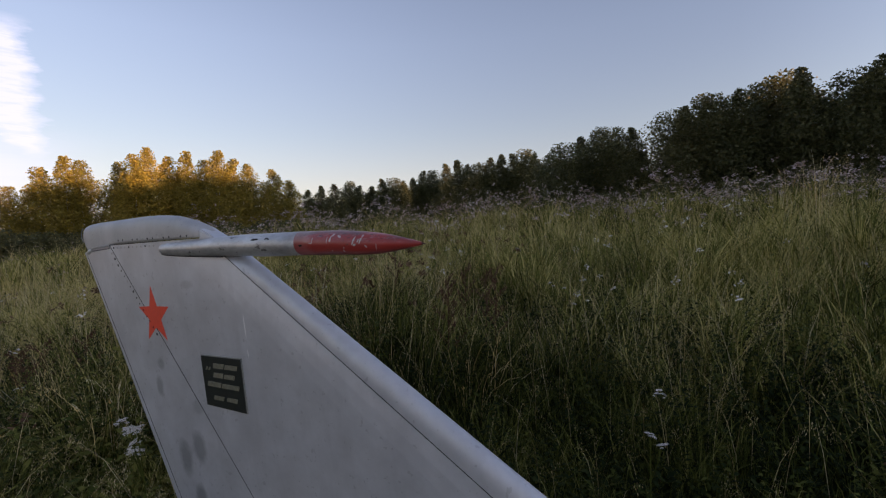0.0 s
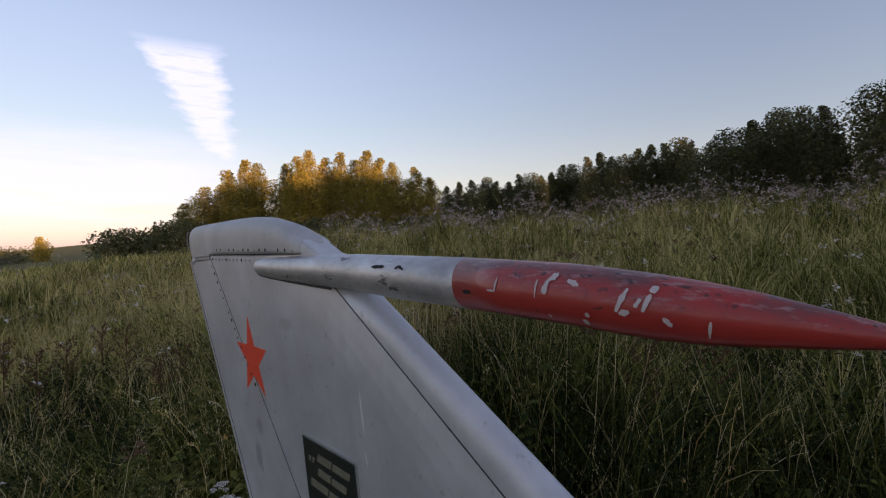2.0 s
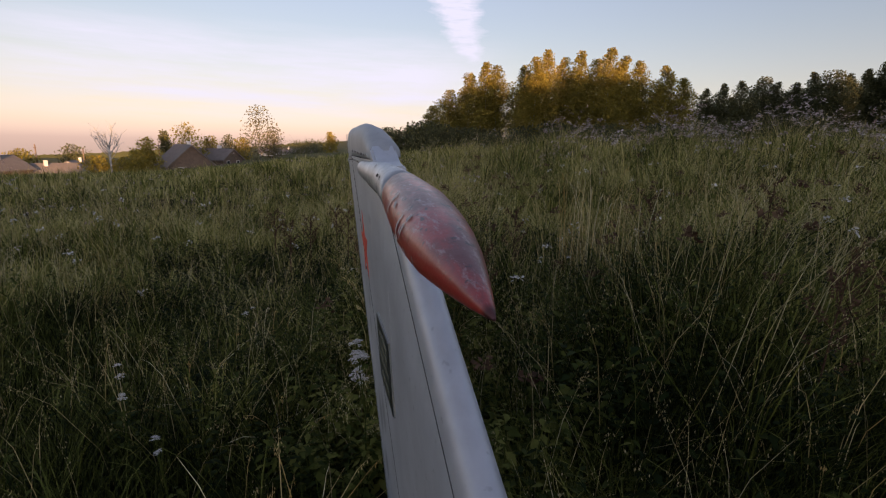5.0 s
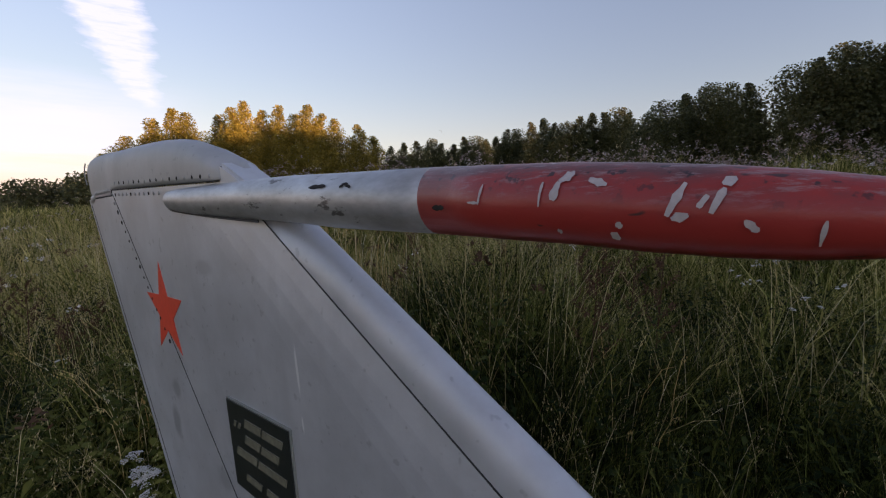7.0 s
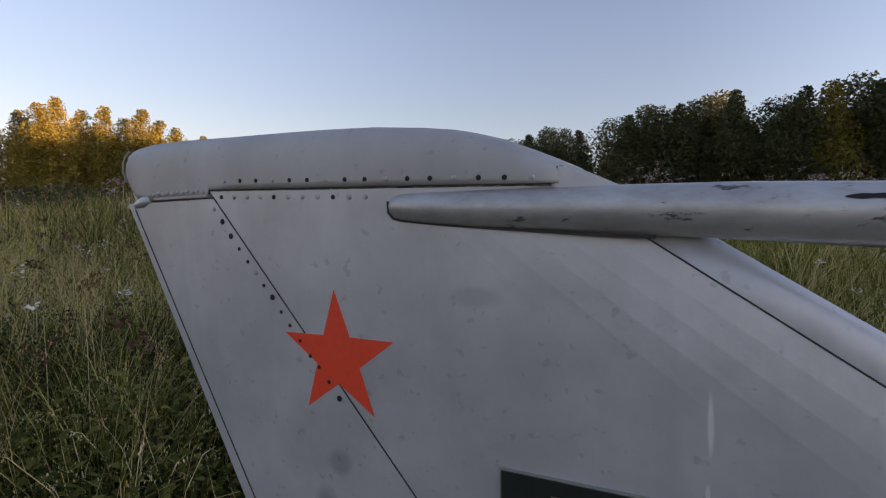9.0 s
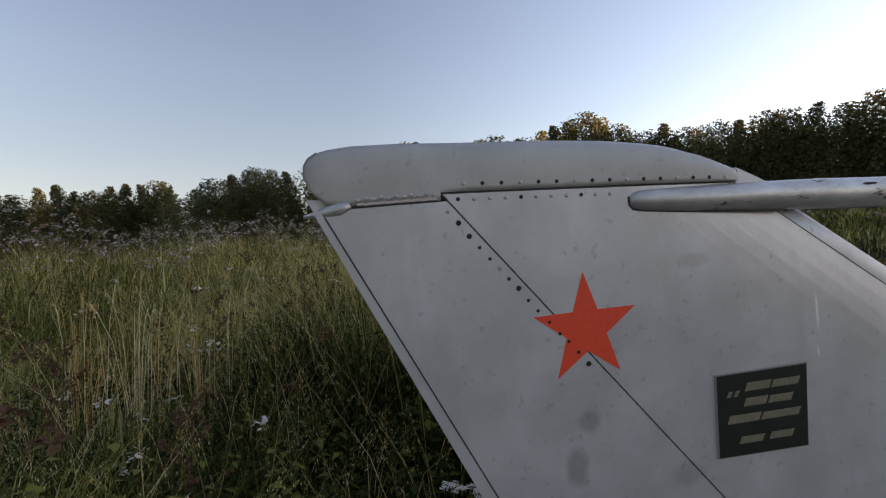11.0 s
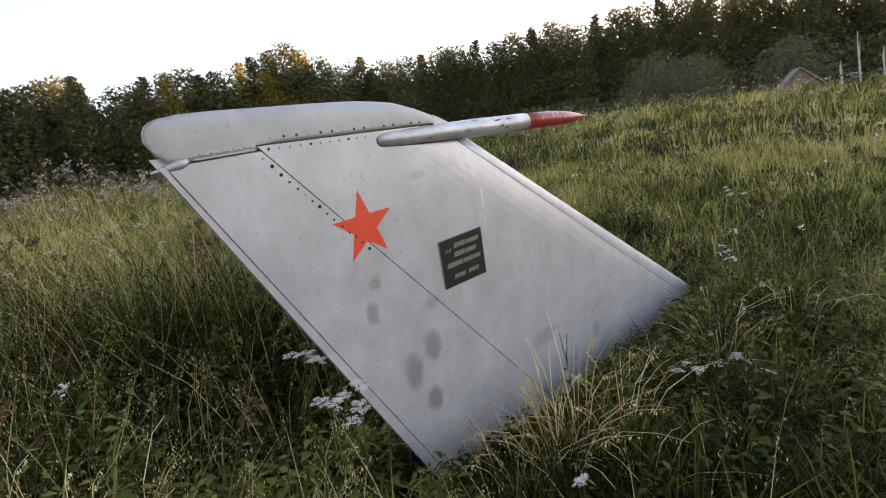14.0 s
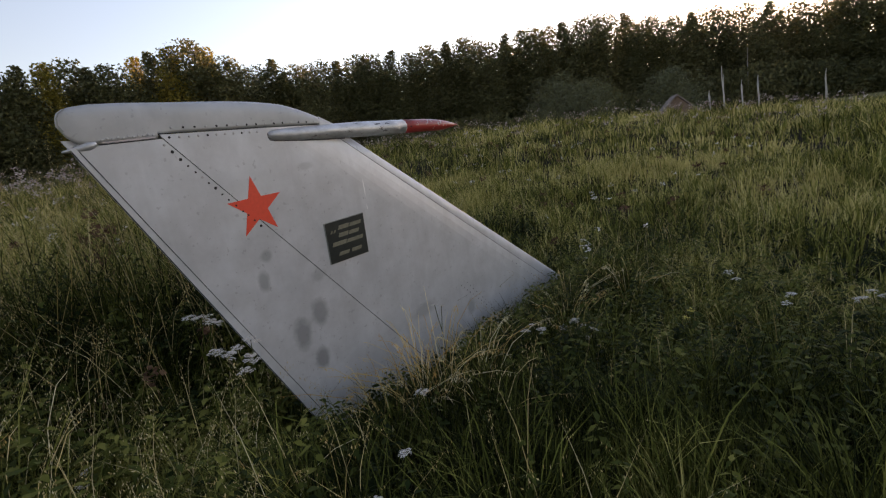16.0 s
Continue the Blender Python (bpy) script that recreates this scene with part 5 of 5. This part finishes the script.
YARROW = "yarrow in flower round the fin"
for k, tops_ in enumerate((
    ((-0.33, -0.02, -0.53), (-0.25, -0.02, -0.55), (-0.18, -0.02, -0.54), (-0.20, -0.03, -0.61), (-0.23, -0.01, -0.66), (-0.27, 0.0, -0.57)),
    ((-0.31, 0.19, -0.41), (-0.26, 0.20, -0.43), (-0.21, 0.19, -0.47), (-0.24, 0.16, -0.45)),
    ((-0.78, 0.25, -0.85), (-0.82, 0.22, -0.88), (-0.80, 0.28, -0.90)),
    ((1.60, -0.68, -1.08), (1.66, -0.66, -1.10), (1.62, -0.72, -1.12), (1.56, -0.62, -1.11)),
    ((1.22, -0.58, -0.97), (1.17, -0.56, -0.99), (1.26, -0.62, -1.01)),
    ((1.45, -0.86, -1.06), (1.40, -0.84, -1.09)),
    ((2.90, -1.40, -1.12), (2.96, -1.36, -1.14), (2.85, -1.44, -1.16)),
    ((2.10, -2.15, -0.98), (2.03, -2.10, -1.00), (2.16, -2.20, -1.02)),
    ((2.12, -1.80, -1.02), (2.05, -1.78, -1.05)),
    ((3.40, -0.07, -0.95), (3.38, -0.05, -1.01), (3.42, -0.10, -1.07), (3.36, -0.10, -1.13)),
    ((4.35, 0.14, -0.62), (4.43, 0.18, -0.60), (4.28, 0.10, -0.65)),
    ((1.03, -0.02, -0.81), (1.07, -0.04, -0.83)),
    ((0.83, 2.92, -0.17), (0.95, 2.86, -0.18), (0.78, 2.98, -0.15)),
    ((1.20, 2.41, -0.18), (1.26, 2.44, -0.22), (1.15, 2.46, -0.25)),
    ((1.93, 0.84, -0.50), (1.97, 0.86, -0.54)),
    ((-1.63, 1.54, -0.48), (-1.58, 1.50, -0.50)),
    ((-1.49, 1.70, -0.45), (-1.55, 1.74, -0.47)),
    ((-1.49, 1.00, -0.53), (-1.44, 0.97, -0.55)),
    ((-0.58, -1.11, -0.66), (-0.52, -1.08, -0.69)),
    ((-0.02, -0.79, -0.72), (0.03, -0.77, -0.75)),
    ((-0.34, -1.01, -0.70),),
    ((-1.43, -2.19, -0.74), (-1.38, -2.24, -0.76)),
    ((-1.60, -0.70, -0.80), (-1.66, -0.66, -0.78)),
)):
    umbel_plant("yarrow_plant", tops_, "white-flowered yarrow plant standing in the grass", YARROW, HEADS, 1.15 if k < 2 else 0.95 if k < 11 else 0.65, k)
umbel_plant("yellow_flower", ((1.79, -1.33, -1.03), (1.74, -1.31, -1.06)), "small yellow meadow flower in the grass", "meadow flowers", [YELLOW_HEAD], 1.0, 31)

# a white campion bud by the foot of the fin
bm = bmesh.new()
bmesh.ops.create_uvsphere(bm, u_segments=12, v_segments=8, radius=0.014)
for v in bm.verts:
    v.co.z = v.co.z * 1.45
    v.co.xy = v.co.xy * (1 - 0.25 * max(0, v.co.z / 0.029))
campion = new("campion_plant")
campion.location = (1.62, -0.28, float(ground_z(1.62, -0.28)))
bud = part("bud", bm, FLUFF, campion, "pale swollen bud", smooth=True)
bud.location = (0, 0, -1.10 - campion.location.z)
bm = bmesh.new()
tube(bm, [(0.02, 0, -0.03), (0.01, 0.01, 0.12), (0, 0, -1.10 - campion.location.z)], [0.003, 0.0025, 0.002], 6)
part("stem", bm, WEED, campion)
tagged(campion, "bladder campion with one pale swollen bud", "flower")


def tussock(x, y, count, high, seed, label, spread=1.0):
    """One clump of dry arching stalks."""
    ob = new("straw_tussock")
    ob.location = (x, y, float(ground_z(x, y)) - 0.02)
    rnd = random.Random(seed)
    for k in range(count):
        a, r = rnd.uniform(0, 6.28), rnd.uniform(0, 0.11) / max(spread, 0.5)
        h, lean = high * rnd.uniform(0.5, 1.1), high * rnd.uniform(0.08, 0.7) * spread
        p = Vector((r * math.cos(a), r * math.sin(a), 0))
        d = Vector((math.cos(a + rnd.uniform(-0.7, 0.7)), math.sin(a + rnd.uniform(-0.7, 0.7)), 0))
        pts = [p + d * lean * t**2 + Vector((0, 0, h * (t - 0.3 * t**3))) for t in (0, 0.3, 0.6, 0.85, 1.0)]
        bm = bmesh.new()
        tube(bm, pts, [0.0021, 0.0019, 0.0016, 0.0012, 0.0006], 4)
        if k % 2:
            for q in range(8):
                c = pts[3].lerp(pts[4], q / 8) + Vector((rnd.uniform(-1, 1), rnd.uniform(-1, 1), rnd.uniform(-1, 0))) * 0.008
                e = c + Vector((rnd.uniform(-0.4, 0.4), rnd.uniform(-0.4, 0.4), -1)) * 0.016
                s = Vector((rnd.uniform(-1, 1), rnd.uniform(-1, 1), 0)).normalized() * 0.0028
                m = c.lerp(e, 0.5)
                bm.faces.new([bm.verts.new(v) for v in (c, m + s, e, m - s)])
        part("stalk", bm, STALK, ob)
    return tagged(ob, label, "grass tussock", "straw tussocks")


for k, (x, y, n, h, spread, where) in enumerate((
    (0.46, -0.34, 38, 0.74, 0.95, 0), (0.64, -0.32, 34, 0.78, 0.95, 0), (0.30, -0.26, 14, 0.58, 1.0, 0), (0.80, -0.45, 12, 0.56, 1.0, 0), (1.02, -0.30, 10, 0.58, 0.9, 0), (1.45, -0.34, 10, 0.45, 1.0, 0), (0.60, -0.62, 10, 0.5, 1.1, 0),
    (1.75, -0.55, 24, 0.5, 1.1, 0), (2.15, -0.42, 24, 0.5, 1.1, 0), (2.6, -0.75, 22, 0.5, 1.0, 0), (-1.1, 0.25, 26, 0.95, 0.5, 1), (-1.8, 0.75, 26, 1.0, 0.5, 1), (-0.45, -0.35, 16, 0.45, 1.0, 0), (-0.9, -0.9, 16, 0.5, 1.0, 1), (-1.90, 2.12, 34, 1.65, 0.2, 1), (-2.15, 2.02, 28, 1.6, 0.22, 1), (-1.55, 2.18, 26, 1.5, 0.22, 1),
    (3.31, 9.16, 34, 1.9, 0.22, 1), (2.9, 9.3, 20, 1.6, 0.25, 1), (0.6, 1.7, 22, 1.1, 0.5, 1), (-1.6, -0.6, 18, 0.6, 0.7, 1), (-1.3, 0.6, 24, 0.95, 0.5, 1), (-2.2, 0.2, 20, 0.8, 0.6, 1),
)):
    tussock(x, y, n, h, 100 + k, ("tall upright stand of dry grass stalks " if spread < 0.4 else "clump of dry yellow grass stalks ") + ("in the meadow" if where else "at the foot of the fin"), spread)


def dock_plant(x, y, high, seed):
    """A withered dock: a ribbed stalk whose branches are crowded with russet seed."""
    rnd = random.Random(seed)
    ob = new("dock_plant")
    ob.location = (x, y, float(ground_z(x, y)) - 0.02)
    bm = bmesh.new()
    tube(bm, [(0, 0, 0), (0.01, 0, high * 0.5), (0.03, 0.01, high)], [0.006, 0.005, 0.002], 6)
    part("stem", bm, RUSSET, ob)
    for k in range(9):
        a, t = k * 2.4 + rnd.random(), 0.5 + 0.055 * k
        p = Vector((0.02 * t, 0, high * t))
        e = p + Vector((math.cos(a), math.sin(a), 1.1)) * 0.16 * (1.35 - t)
        bm = bmesh.new()
        tube(bm, [p, e], [0.003, 0.0012], 4)
        for q in range(34):
            c = p.lerp(e, 0.2 + 0.85 * rnd.random()) + Vector((rnd.gauss(0, 1), rnd.gauss(0, 1), rnd.gauss(0, 1))) * 0.010
            u = Vector((rnd.gauss(0, 1), rnd.gauss(0, 1), rnd.gauss(0, 1))).normalized() * 0.008
            v = u.orthogonal().normalized() * 0.007
            bm.faces.new([bm.verts.new(w) for w in (c - u, c + v, c + u, c - v)])
        part("seed_branch", bm, RUSSET, ob)
    return tagged(ob, "withered dock plant with crowded russet seed heads", "weed", "dock plants")


for k, (x, y, h) in enumerate(((0.10, 2.60, 1.02), (0.25, 2.72, 0.98), (-0.02, 2.50, 0.95), (-1.2, 0.9, 0.9), (0.35, 1.9, 1.05), (0.55, 2.3, 1.1), (-1.9, 1.4, 1.0), (-2.3, 0.15, 0.75), (-2.5, 0.35, 0.7), (-2.1, 0.5, 0.8), (-3.3, -0.5, 0.7), (-3.6, -0.3, 0.7), (-3.4, 0.1, 0.75), (-3.9, -0.7, 0.7), (-4.1, 0.0, 0.7), (-1.5, 2.4, 1.05), (-1.0, 3.0, 1.1))):
    dock_plant(x, y, h, 200 + k)
